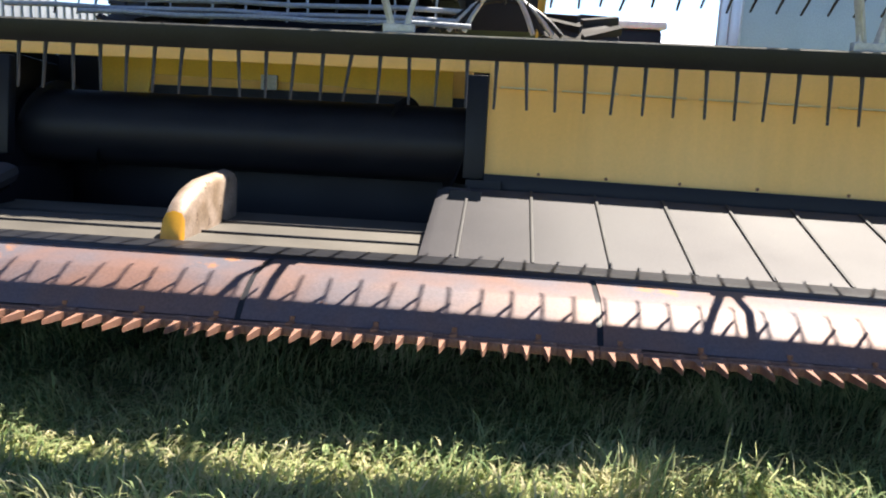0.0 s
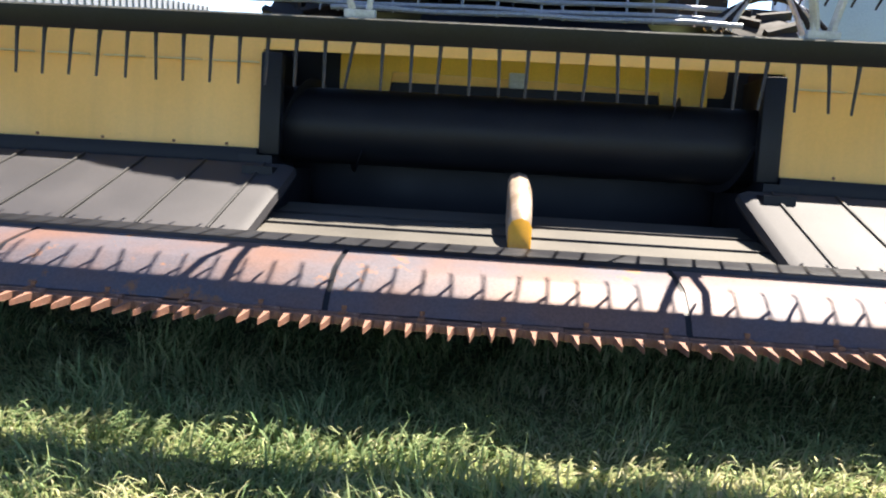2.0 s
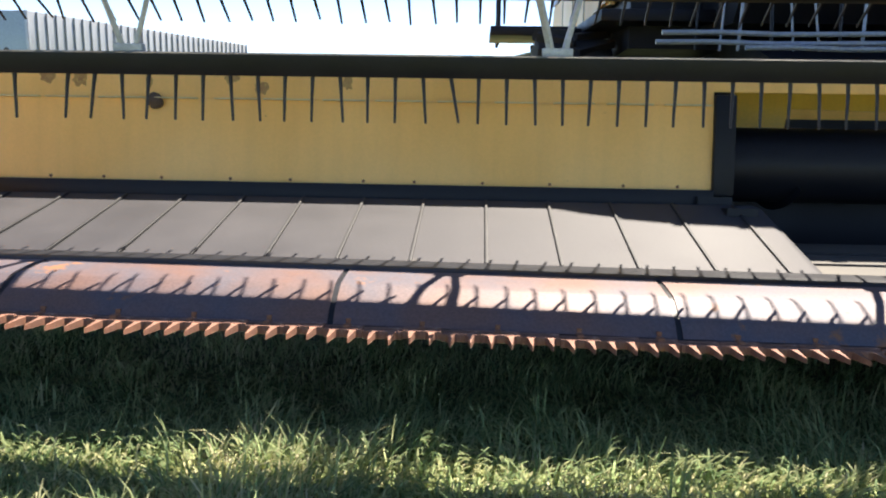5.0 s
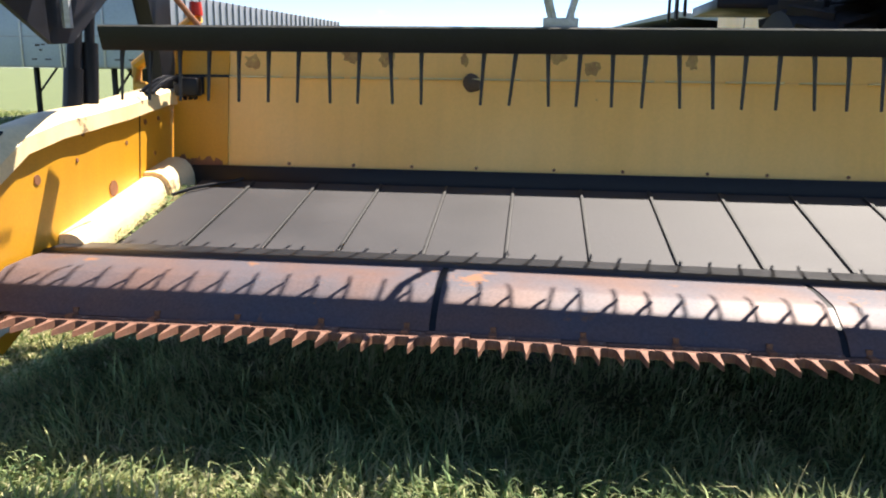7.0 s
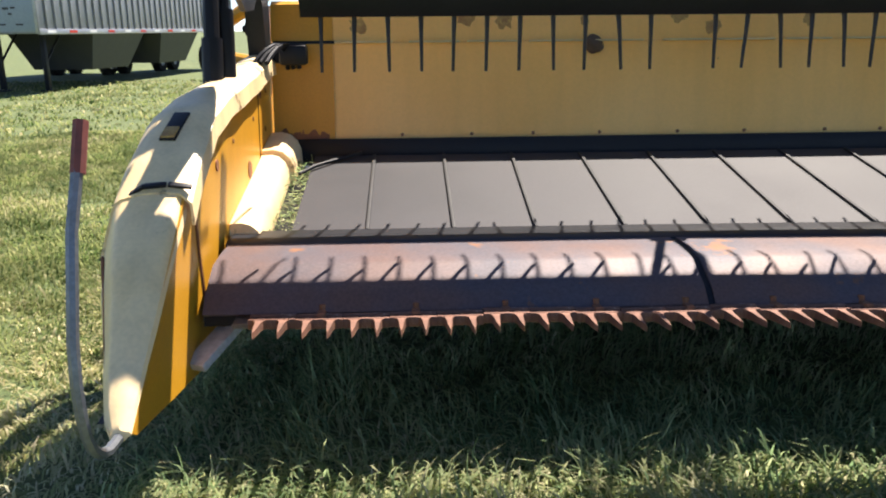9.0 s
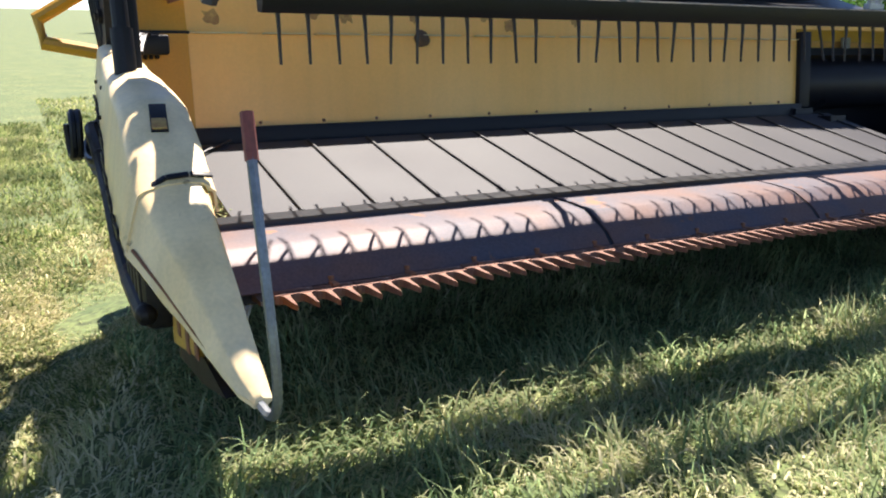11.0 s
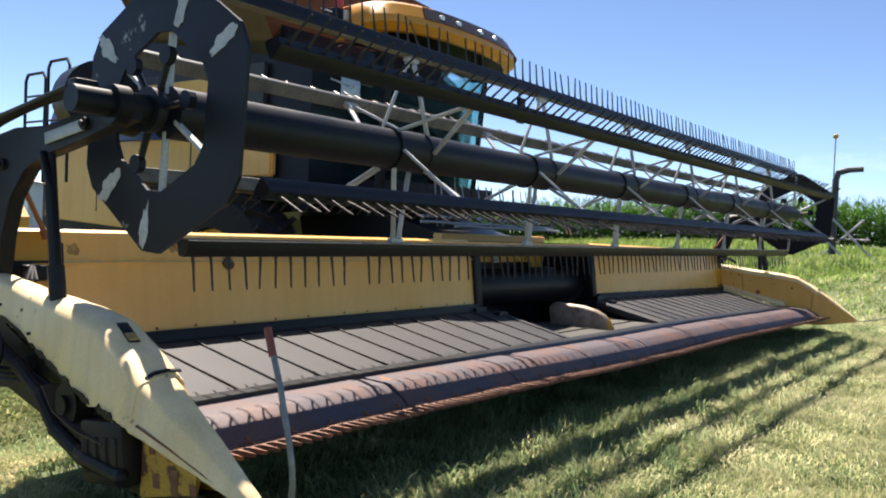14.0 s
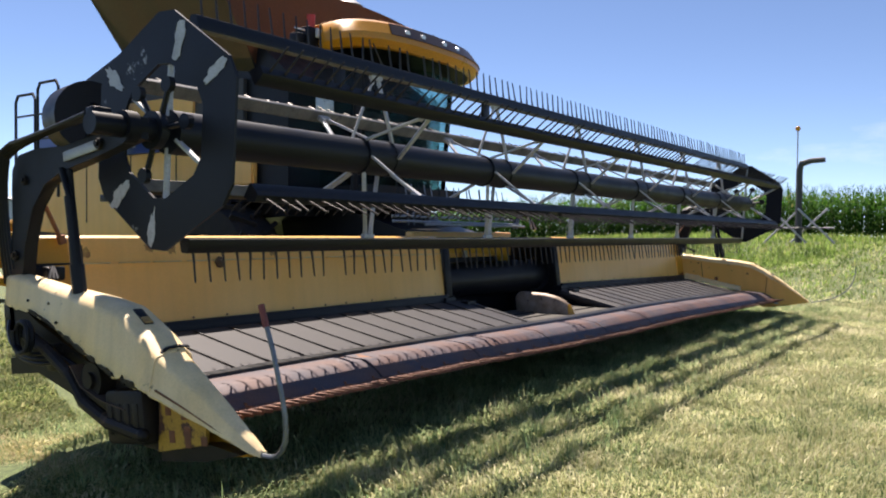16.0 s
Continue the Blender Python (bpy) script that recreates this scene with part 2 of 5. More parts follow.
# ---- ground ----
def lift(x, y):
    """Height of the field: a little higher in front of the header, with a grassy bank beyond its far end."""
    under = max(0.0, min(1.0, (x + 7.2) / 0.9)) * max(0.0, min(1.0, (10.0 - x) / 2.0))
    front = 0.22 * max(0.0, min(1.0, (-y - 0.9 + 2.0 * under) / 1.3))
    d = max(0.0, min(1.0, (x - 16) / 24)) * max(0.0, 1 - abs(y - 8) / 40)
    bank = 1.7 * d * d * (3 - 2 * d)
    hump = 1.25 * math.exp(-(((x - 21) / 4.5) ** 2 + ((y + 2.2) / 3.0) ** 2)) + 0.3 * math.exp(-(((x - 19) / 3) ** 2 + ((y - 3) / 3) ** 2))
    return front + bank + hump + 0.035 * noise.noise((x * 0.35, y * 0.35, 0)) + 0.02 * noise.noise((x * 1.7, y * 1.7, 5))


def build_ground():
    xs = [-1500, -600, -250, -110, -60] + [-40 + i * 0.8 for i in range(112)] + [60, 110, 250, 600, 1500]
    ys = [-1500, -600, -250, -110, -50, -25] + [-15 + i * 0.6 for i in range(100)] + [55, 80, 130, 250, 600, 1500]
    bm = BM()
    grid = [[bm.verts.new((x, y, lift(x, y) if abs(x) < 100 and abs(y) < 100 else 0)) for x in xs] for y in ys]
    for a, b in zip(grid, grid[1:]):
        for i in range(len(xs) - 1):
            bm.faces.new((a[i], a[i + 1], b[i + 1], b[i]))
    ob = part("ground", bm, GROUND, smooth=180)
    tagged(ob, "mown green and straw-coloured grass field", "grass field", kind="structure")


def blades(name, label, material, spots, seed):
    """Grass blades as one mesh: each spot is (x, y, height, lean, width)."""
    rng = np.random.default_rng(seed)
    n = len(spots)
    base = np.array([(x, y, lift(x, y)) for x, y, *_ in spots])
    h, lean, w = (np.array([s[k] for s in spots])[:, None] for k in (2, 3, 4))
    lie = np.array([noise.noise((x * 0.9, y * 0.9, 11)) * 7 + noise.noise((x * 3.1, y * 3.1, 12)) * 2 for x, y, *_ in spots])
    a = lie + rng.normal(0, 1.1, n)
    way = np.stack([np.cos(a), np.sin(a), np.zeros(n)], 1)
    side = np.stack([-np.sin(a), np.cos(a), np.zeros(n)], 1)
    up = np.array([[0, 0, 1.0]])
    # each blade bends over in three steps
    p1 = base + (way * np.sin(lean * 0.35) + up * np.cos(lean * 0.35)) * h * 0.36
    p2 = p1 + (way * np.sin(lean * 1.1) + up * np.cos(lean * 1.1)) * h * 0.36
    tip = p2 + (way * np.sin(lean * 1.9) + up * np.cos(np.minimum(lean * 1.9, 2.0))) * h * 0.4
    verts = np.empty((n, 7, 3))
    verts[:, 0], verts[:, 1] = base - side * w, base + side * w
    verts[:, 2], verts[:, 3] = p1 + side * w, p1 - side * w
    verts[:, 4], verts[:, 5] = p2 + side * w * 0.75, p2 - side * w * 0.75
    verts[:, 6] = tip
    me = bpy.data.meshes.new(name)
    me.vertices.add(7 * n)
    me.vertices.foreach_set("co", verts.reshape(-1))
    o = 7 * np.arange(n)[:, None]
    loops = np.concatenate([o + [0, 1, 2, 3], o + [3, 2, 4, 5], o + [5, 4, 6]], 1).reshape(-1)
    me.loops.add(11 * n)
    me.loops.foreach_set("vertex_index", loops.astype(np.int32))
    me.polygons.add(3 * n)
    starts = (11 * np.arange(n)[:, None] + [0, 4, 8]).reshape(-1)
    me.polygons.foreach_set("loop_start", starts.astype(np.int32))
    me.update(calc_edges=True)
    me.validate()
    me.materials.append(material)
    tagged(new(name, me), label, "grass", kind="stuff")


def grass_material(name, greens, straws, straw_share):
    m = bpy.data.materials.new(name)
    m.use_nodes = True
    t = m.node_tree
    n, l = t.nodes, t.links
    geo = n.new("ShaderNodeNewGeometry")
    tc = n.new("ShaderNodeTexCoord")
    patch = n.new("ShaderNodeTexNoise")
    patch.inputs["Scale"].default_value, patch.inputs["Detail"].default_value = 1.1, 4
    l.new(tc.outputs["Object"], patch.inputs["Vector"])
    add = n.new("ShaderNodeMath")
    add.operation = "MULTIPLY_ADD"
    l.new(patch.outputs["Fac"], add.inputs[0])
    add.inputs[1].default_value = 1.3
    sub = n.new("ShaderNodeMath")
    sub.operation = "MULTIPLY_ADD"
    l.new(geo.outputs["Random Per Island"], sub.inputs[0])
    sub.inputs[1].default_value, sub.inputs[2].default_value = 0.8, -0.55
    l.new(sub.outputs[0], add.inputs[2])
    ramp = n.new("ShaderNodeValToRGB")
    e = ramp.color_ramp.elements
    e[0].color, e[1].color = rgb(greens[0]), rgb(straws[1])
    e[0].position, e[1].position = 0.15, 0.95
    x = e.new(max(0.2, 0.75 - straw_share))
    x.color = rgb(greens[1])
    x = e.new(min(0.93, 1.0 - straw_share * 0.55))
    x.color = rgb(straws[0])
    l.new(add.outputs[0], ramp.inputs[0])
    bsdf = n["Principled BSDF"]
    bsdf.inputs["Roughness"].default_value = 0.7
    bsdf.inputs["Specular IOR Level"].default_value = 0.25
    l.new(ramp.outputs[0], bsdf.inputs["Base Color"])
    tr = n.new("ShaderNodeBsdfTranslucent")
    l.new(ramp.outputs[0], tr.inputs["Color"])
    mix = n.new("ShaderNodeMixShader")
    mix.inputs[0].default_value = 0.66
    l.new(bsdf.outputs[0], mix.inputs[1])
    l.new(tr.outputs[0], mix.inputs[2])
    l.new(mix.outputs[0], n["Material Output"].inputs[0])
    return m


def build_grass():
    rng = random.Random(4)
    gauss, uni = rng.gauss, rng.uniform
    tall = []
    for _ in range(125000):
        x, y = uni(-8.2, 9.0), uni(-2.95, 1.6)
        edge = noise.noise((x * 0.8, y * 0.8, 2))
        if y < -2.35 and uni(0, 1) < (-2.35 - y) / 0.5:
            continue
        if y > -0.6 and uni(0, 1) < 0.6:
            continue
        if x < -6.85 + 0.2 * edge:
            continue
        tuft = noise.noise((x * 3, y * 3, 9))
        tall.append((x, y, max(0.04, 0.12 + 0.06 * edge + 0.09 * tuft + gauss(0, 0.025)), min(1.4, abs(gauss(1.1 - 0.5 * tuft, 0.28))), uni(0.002, 0.0048)))
    # loose tufts along the mown edge
    for _ in range(150):
        cx, cy = uni(-6.8, 9.5), gauss(-2.75, 0.38)
        for _ in range(int(uni(15, 75))):
            tall.append((cx + gauss(0, 0.07), cy + gauss(0, 0.07), max(0.05, gauss(0.12, 0.04)), min(1.2, abs(gauss(0.75, 0.3))), uni(0.002, 0.0042)))
    blades("standing_grass", "long dark green grass standing in shade under the header", TALL_GRASS, tall, 1)
    cut, dry = [], []
    # a pale dry patch around the divider, greener beyond it
    for _ in range(22000):
        x, y = gauss(-6.75, 0.5), gauss(0.1, 0.75)
        if x > -6.4 and y < 0.2:
            continue
        dry.append((x, y, max(0.025, 0.06 + 0.035 * noise.noise((x * 2.3, y * 2.3, 5)) + gauss(0, 0.015)), min(1.3, abs(gauss(1.05, 0.22))), uni(0.003, 0.006)))
    for _ in range(36000):
        x, y = uni(-10.6, -6.75), uni(-4.6, 1.8)
        knot = noise.noise((x * 2.3, y * 2.3, 5))
        if uni(0, 1) > 0.75 + 0.6 * knot:
            continue
        cut.append((x, y, max(0.025, 0.065 + 0.05 * knot + gauss(0, 0.015)), min(1.25, abs(gauss(0.95, 0.25))), uni(0.002, 0.0055)))
    for _ in range(165000):
        x = uni(-13.5, 12)
        y = uni(-5.4, 9) if x < -6.6 else uni(-5.2, -1.9)
        clump = noise.noise((x * 1.6, y * 1.6, 7))
        cut.append((x, y, max(0.025, 0.06 + 0.035 * clump + gauss(0, 0.02)), min(1.2, abs(gauss(0.95, 0.25))), uni(0.0025, 0.005)))
    for _ in range(30000):
        x, y = uni(8, 26), uni(-9, 10)
        cut.append((x, y, max(0.03, 0.09 + 0.05 * noise.noise((x * 0.7, y * 0.7, 7)) + gauss(0, 0.03)), abs(gauss(0.6, 0.3)), uni(0.006, 0.012)))
    for _ in range(34000):
        x, y = uni(-26, -8), uni(5, 23)
        patch_of = noise.noise((x * 0.9, y * 0.9, 7)) + 0.6 * noise.noise((x * 2.4, y * 2.4, 3))
        if uni(0, 1) > 0.6 + 0.7 * patch_of:
            continue
        cut.append((x, y, max(0.04, 0.09 + 0.06 * patch_of + gauss(0, 0.02)), min(1.25, abs(gauss(0.95, 0.25))), uni(0.010, 0.022)))
    # windrows and clumps of clippings
    for _ in range(900):
        cx = uni(-12.5, 10)
        cy = uni(-5.3, -2.2) if cx > -6.6 else uni(4.5, 8)
        for _ in range(int(uni(15, 50))):
            cut.append((cx + gauss(0, 0.09), cy + gauss(0, 0.06), max(0.03, gauss(0.11, 0.035)), min(1.2, abs(gauss(1.0, 0.22))), uni(0.002, 0.0045)))
    for _ in range(52000):
        x, y = uni(-11.5, -6.7), uni(0.2, 9.0)
        knot = noise.noise((x * 2.2, y * 2.2, 7))
        if uni(0, 1) > 0.7 + 0.7 * knot:
            continue
        cut.append((x, y, max(0.03, 0.07 + 0.05 * knot + gauss(0, 0.02)), min(1.25, abs(gauss(0.95, 0.25))), uni(0.004, 0.009)))
    for _ in range(40000):
        y = 1.4 + 11.0 * uni(0, 1) ** 1.5
        x = uni(-6.6, -6.0 + 0.42 * y)
        knot = noise.noise((x * 2.0, y * 2.0, 7))
        if uni(0, 1) > 0.7 + 0.7 * knot:
            continue
        cut.append((x, y, max(0.03, 0.08 + 0.05 * knot + gauss(0, 0.02)), min(1.25, abs(gauss(0.95, 0.25))), uni(0.004, 0.010)))
    lawn = [c for c in cut if (c[0] < -6.4 or c[1] > 1.3) and c[0] < 1 and c[1] > -1.6 + 1.5 * noise.noise((c[0], c[1], 0))]
    gone = set(id(c) for c in lawn)
    blades("mown_grass", "short mown grass with straw-coloured clippings", CUT_GRASS, [c for c in cut if id(c) not in gone], 2)
    blades("dry_grass", "short straw-pale cut grass around the divider", STRAW, dry, 6)
    blades("lawn_grass", "short green grass beside the header", LAWN, lawn, 5)
    weeds = []
    for _ in range(30000):
        x, y = gauss(24, 5), gauss(-1, 5)
        weeds.append((x, y, max(0.05, 0.12 + 0.08 * noise.noise((x * 0.5, y * 0.5, 3)) + gauss(0, 0.04)), abs(gauss(0.7, 0.3)), uni(0.010, 0.020)))
    for _ in range(30000):
        x, y = uni(24, 45), uni(-14, 26)
        weeds.append((x, y, max(0.08, 0.25 + gauss(0, 0.1)), abs(gauss(0.35, 0.3)), uni(0.012, 0.024)))
    blades("bank_grass", "bright green unmown grass on a low bank", WEEDS, weeds, 3)


GROUND = surface("mown grass ground", (0.09, 0.13, 0.038), (0.16, 0.185, 0.065), 0.95, scale=1.6, fine=26, amount=0.95, bump=1.0, spots=(0.06, 0.095, 0.028), spot_amount=0.62, spot_scale=4.5, grain_low=0.35)
TALL_GRASS = grass_material("long grass", ((0.17, 0.265, 0.12), (0.34, 0.43, 0.21)), ((0.47, 0.49, 0.25), (0.58, 0.54, 0.33)), 0.3)
CUT_GRASS = grass_material("cut grass", ((0.15, 0.21, 0.09), (0.37, 0.415, 0.19)), ((0.60, 0.57, 0.34), (0.73, 0.67, 0.47)), 0.66)
STRAW = grass_material("pale cut grass", ((0.24, 0.28, 0.11), (0.48, 0.46, 0.22)), ((0.68, 0.61, 0.36), (0.78, 0.69, 0.47)), 0.75)
LAWN = grass_material("lawn grass", ((0.085, 0.135, 0.04), (0.20, 0.25, 0.085)), ((0.33, 0.34, 0.14), (0.50, 0.45, 0.26)), 0.42)
WEEDS = grass_material("bank grass", ((0.10, 0.18, 0.035), (0.22, 0.34, 0.075)), ((0.34, 0.41, 0.12), (0.46, 0.44, 0.19)), 0.25)
build_ground()
build_grass()

# ---- the draper header ----
LEFT, RIGHT = 6.56, 7.08   # end sheets from the middle
END = {-1: LEFT, 1: RIGHT}
OPEN = 1.50          # half width of the centre opening
PITCH = 0.0762       # knife guards
SLATS = 0.354        # belt slats


def droop(x):
    """How far the wing hangs below the level of the frame."""
    return -0.08 * max(0.0, (x - OPEN) / 5.5)


def sag(x, y):
    """How far the floating cutterbar rides above or hangs below the frame."""
    t = max(0.0, min(1.0, (x + 5.5) / 5.5))
    return (0.03 - 0.068 * t * t * (3 - 2 * t)) * max(0.0, min(1.1, (-0.2 - y) / 1.6))


def build_header():
    head = thing("draper_header", HEADER, "wide yellow draper header with black belts, raised off the grass", "harvester header")
    # back sheets: upright sheet, bend line, lip
    for side in (-1, 1):
        a, b = sorted((side * OPEN, side * (END[side] - 0.33)))
        bm = BM()
        shell(bm, [(0.0, 0.0), (0.004, 0.50), (0.012, 0.507), (0.02, 0.70), (0.05, 0.715), (0.10, 0.70)], a, b, 0.012)
        sheet = part("back_sheet", bm, YELLOW, head, "tall yellow sheet-metal back panel with rust specks")
        bm = BM()
        shell(bm, [(-0.014, 0.0), (-0.010, 0.505)], *sorted((side * (END[side] - 0.33), side * (END[side] - 0.01))), 0.012)
        shell(bm, [(0.0, 0.51), (0.02, 0.70), (0.05, 0.715)], *sorted((side * (END[side] - 0.33), side * (END[side] - 0.01))), 0.012)
        corner = part("corner_panel", bm, ORANGE, head, "deeper yellow corner panel with rust at its foot")
        e = side * (END[side] - 0.17)
        bm = BM()
        pts = []
        for k in range(33):
            u = -0.13 + 0.26 * k / 32
            pts.append((e + u, -0.0275, 0.03 + 0.08 * abs(noise.noise((k * 0.16, side, 2))) + 0.025 * noise.noise((k * 0.9, side, 6))))
        patch(bm, pts + [(e + 0.13, -0.0275, 0.002), (e - 0.13, -0.0275, 0.002)], (0, -1, 0))
        part("rust_patch", bm, RUST, corner)
        bm = BM()
        box(bm, *sorted((e + side * 0.15, e - side * 0.17)), -0.024, -0.002, 0.497, 0.513, 0.002)
        box(bm, *sorted((e + side * 0.16, e - side * 0.02)), -0.034, -0.014, 0.40, 0.50, 0.006)
        part("dark_notch", bm, BLACK, corner)
        bm = BM()
        c, d = sorted((side * OPEN, side * (END[side] - 0.012)))
        box(bm, c, d, -0.075, -0.0145, -0.135, 0.004, 0.004)
        part("belt_seal", bm, BLACK, head, "dark rubber seal strip along the foot")
        for i in range(12):
            bm = BM()
            x = a + 0.3 + i * (b - a - 0.5) / 11 + random.uniform(-0.08, 0.08)
            rod(bm, (x, -0.019, 0.022), (x, -0.005, 0.022), 0.010, 6)
            part("bolt", bm, RUST, sheet)
        for i in range(7 if side < 0 else 0):
            x = a + 0.2 + i * 0.38 + random.uniform(-0.15, 0.15)
            bm = BM()
            w, h = random.uniform(0.02, 0.05), random.uniform(0.02, 0.05)
            z = random.uniform(0.57, 0.64)
            pts = []
            for k in range(15):
                ang = 2 * math.pi * k / 15
                r = 1 + 0.7 * noise.noise((math.cos(ang) * 2 + i, math.sin(ang) * 2, side * 3))
                zz = z + h * r * math.sin(ang)
                pts.append((x + w * r * math.cos(ang), (zz - 0.507) * 0.0415 - 0.0005, zz))
            patch(bm, pts, (0, -1, 0))
            part("rust_patch", bm, STAIN, sheet)
        for k in range(14):
            u, v = a + (b - a) * k / 14, a + (b - a) * (k + 1) / 14
            bm = BM()
            box(bm, u + 0.01 + random.uniform(0, 0.06), v - random.uniform(0, 0.05), -0.042, -0.008, 0.499, 0.5065, 0.002)
            part("seam_ledge", bm, CREAM, sheet)
        # rear structure
        bm = BM()
        rod(bm, (a, 0.22, 0.10), (b, 0.22, 0.10), 0.10, 12)
        box(bm, a, b, 0.14, 0.26, 0.55, 0.66, 0.01)
        part("rear_tube", bm, YELLOW, head)
    # opening frame
    for side in (-1, 1):
        bm = BM()
        x = side * OPEN
        box(bm, *sorted((x, x - side * 0.125)), -0.05, 0.03, -0.03, 0.565, 0.012)
        box(bm, *sorted((x, x - side * 0.05)), 0.03, 0.62, -0.2, 0.6, 0.012)
        part("opening_post", bm, BLACK, head, "upright black steel plate beside the feed opening")
    bm = BM()
    prism_x = [(-1.17, 0.30), (-1.17, 0.74), (1.24, 0.74), (1.24, 0.30), (0.96, 0.30), (0.93, 0.525), (0.30, 0.555), (-0.82, 0.572), (-0.86, 0.30)]
    a = [bm.verts.new((x, 0.66, z)) for x, z in prism_x]
    b = [bm.verts.new((x, 0.69, z)) for x, z in prism_x]
    bm.faces.new(a)
    bm.faces.new(b[::-1])
    for k in range(len(a)):
        bm.faces.new((a[k], b[k], b[(k + 1) % len(a)], a[(k + 1) % len(a)]))
    face = part("feeder_face_plate", bm, GOLD, head, "yellow plate over the feed opening")
    bm = BM()
    box(bm, -0.05, 0.06, 0.63, 0.66, 0.50, 0.60, 0.008)
    rod(bm, (-0.02, 0.645, 0.54), (-0.02, 0.62, 0.54), 0.02, 8)
    part("latch", bm, BARE, face, "pale steel latch")
    for x, w in ((-0.76, 0.012), (-0.55, 0.008), (0.82, 0.014), (0.36, 0.006)):
        bm = BM()
        rod(bm, (x, 0.72, 0.36), (x + 0.015, 0.72, 0.57), w, 6)
        part("feeder_slat", bm, GREY, face)
    bm = BM()
    shell(bm, [(0.02, 0.70), (0.3, 0.72), (0.62, 0.70)], -OPEN, OPEN, 0.012)
    box(bm, -OPEN, OPEN, 0.70, 0.74, 0.40, 0.70)
    part("top_beam", bm, BLACK, head)
    bm = BM()
    box(bm, -OPEN, OPEN, 0.005, 0.02, 0.585, 0.70, 0.003)
    part("upper_lip", bm, YELLOW, head)
    bm = BM()
    box(bm, -OPEN - 0.1, OPEN + 0.1, 0.9, 0.95, -0.42, 0.7)
    box(bm, -OPEN - 0.1, OPEN + 0.1, -0.3, 0.9, -0.40, -0.36)
    for s in (-1, 1):
        box(bm, *sorted((s * (OPEN + 0.06), s * (OPEN + 0.10))), 0.03, 0.95, -0.42, 0.69)
        box(bm, *sorted((s * (OPEN - 0.10), s * (OPEN + 0.10))), -0.10, 0.03, -0.42, -0.035)
    part("feeder_throat", bm, BLACK, head)
    for side in (-1, 1):
        bm = BM()
        box(bm, *sorted((side * 1.33, side * OPEN)), -0.34, 0.62, -0.40, -0.10)
        part("throat_side", bm, BLACK, head)
    bm = BM()
    rod(bm, (-OPEN + 0.05, 0.36, 0.18), (OPEN - 0.05, 0.36, 0.18), 0.235, 28)
    drum = part("feed_drum", bm, BLACK, head, "black steel feed drum across the opening")
    for start, way in ((-OPEN + 0.1, 1), (OPEN - 0.1, -1)):
        bm = BM()
        n = 40
        for i in range(n):
            pts = []
            for k in (i, i + 1):
                ang, x = way * k / n * 2 * math.pi * 0.9, start + way * k / n * 0.48
                for r in (0.232, 0.285):
                    pts.append(bm.verts.new((x, 0.36 - r * math.cos(ang), 0.18 + r * math.sin(ang))))
            bm.faces.new((pts[0], pts[1], pts[3], pts[2]))
        bmesh.ops.remove_doubles(bm, verts=bm.verts, dist=0.0005)
        bmesh.ops.solidify(bm, geom=bm.faces, thickness=0.006)
        part("flighting", bm, BLACK, drum)
    # belts
    slope = math.atan2(0.31, 0.94)
    deck = Matrix.Translation((0, -0.16, -0.083)) @ pose(0, 0, 0, math.degrees(slope))
    depth = math.hypot(0.31, 0.94)
    for side in (-1, 1):
        bm = BM()
        x0, x1 = side * 1.30, side * (END[side] - 0.235)
        runs = [x0 + (x1 - x0) * k / 8 for k in range(1, 8)]
        ring = [(x0, 0.0), (x0 - side * 0.05, -0.02), (x0 - side * 0.06, -0.06), (x0 - side * 0.03, -0.11), (x0 + side * 0.1, -0.125), *((x, -0.125) for x in runs), (x1, -0.125), (x1, 0.0), *((x, 0.0) for x in reversed(runs))]
        lo, hi = [], []
        for x, z in ring:
            lo.append(bm.verts.new((x, -depth, z)))
            hi.append(bm.verts.new((x, 0.0, z)))
        bm.faces.new(lo)
        bm.faces.new(hi[::-1])
        for i in range(len(ring)):
            j = (i + 1) % len(ring)
            bm.faces.new((lo[i], lo[j], hi[j], hi[i]))
        bm.transform(deck)
        belt = part("side_belt", bm, RUBBER, head, "grey rubberised canvas draper belt")
        bm = BM()
        box(bm, -0.008, 0.008, -depth + 0.015, -0.015, 0.0, 0.013, 0.003)
        bm.transform(deck)
        me = finish(bm)
        for i in range(14 if side < 0 else 15):
            ob = part("slat", me, SLAT, belt)
            ob.location.x = side * (1.42 + i * SLATS) + random.gauss(0, 0.004)
            ob.rotation_euler.z = random.gauss(0, 0.006)
            k = sag(ob.location.x, -1.8) / 1.6
            ob.rotation_euler.x, ob.location.z = -k, droop(ob.location.x) - 0.2 * k
        bm = BM()
        box(bm, min(x0, x1), max(x0, x1), -depth - 0.005, 0.0, -0.30, -0.14)
        bm.transform(deck)
        box(bm, *sorted((side * (OPEN + 0.02), side * (END[side] - 0.01))), -0.19, 0.30, -0.26, -0.14)
        part("deck_frame", bm, BLACK, head)
    bm = BM()
    prism(bm, [(-0.02, -0.30), (-1.14, -0.425), (-1.14, -0.50), (-0.02, -0.36)], -1.36, 1.36)
    mid = part("centre_belt", bm, LIT_DUSTY_BELT, head, "grey feed belt in the middle of the header")
    for y in (-0.38, -0.68, -0.98):
        bm = BM()
        z = -0.30 - (-0.02 - y) * 0.1116
        box(bm, -1.34, 1.34, y - 0.008, y + 0.008, z - 0.01, z + 0.010, 0.003)
        part("slat", bm, SLAT, mid)
    # crop divider finger on the centre belt
    bm = BM()
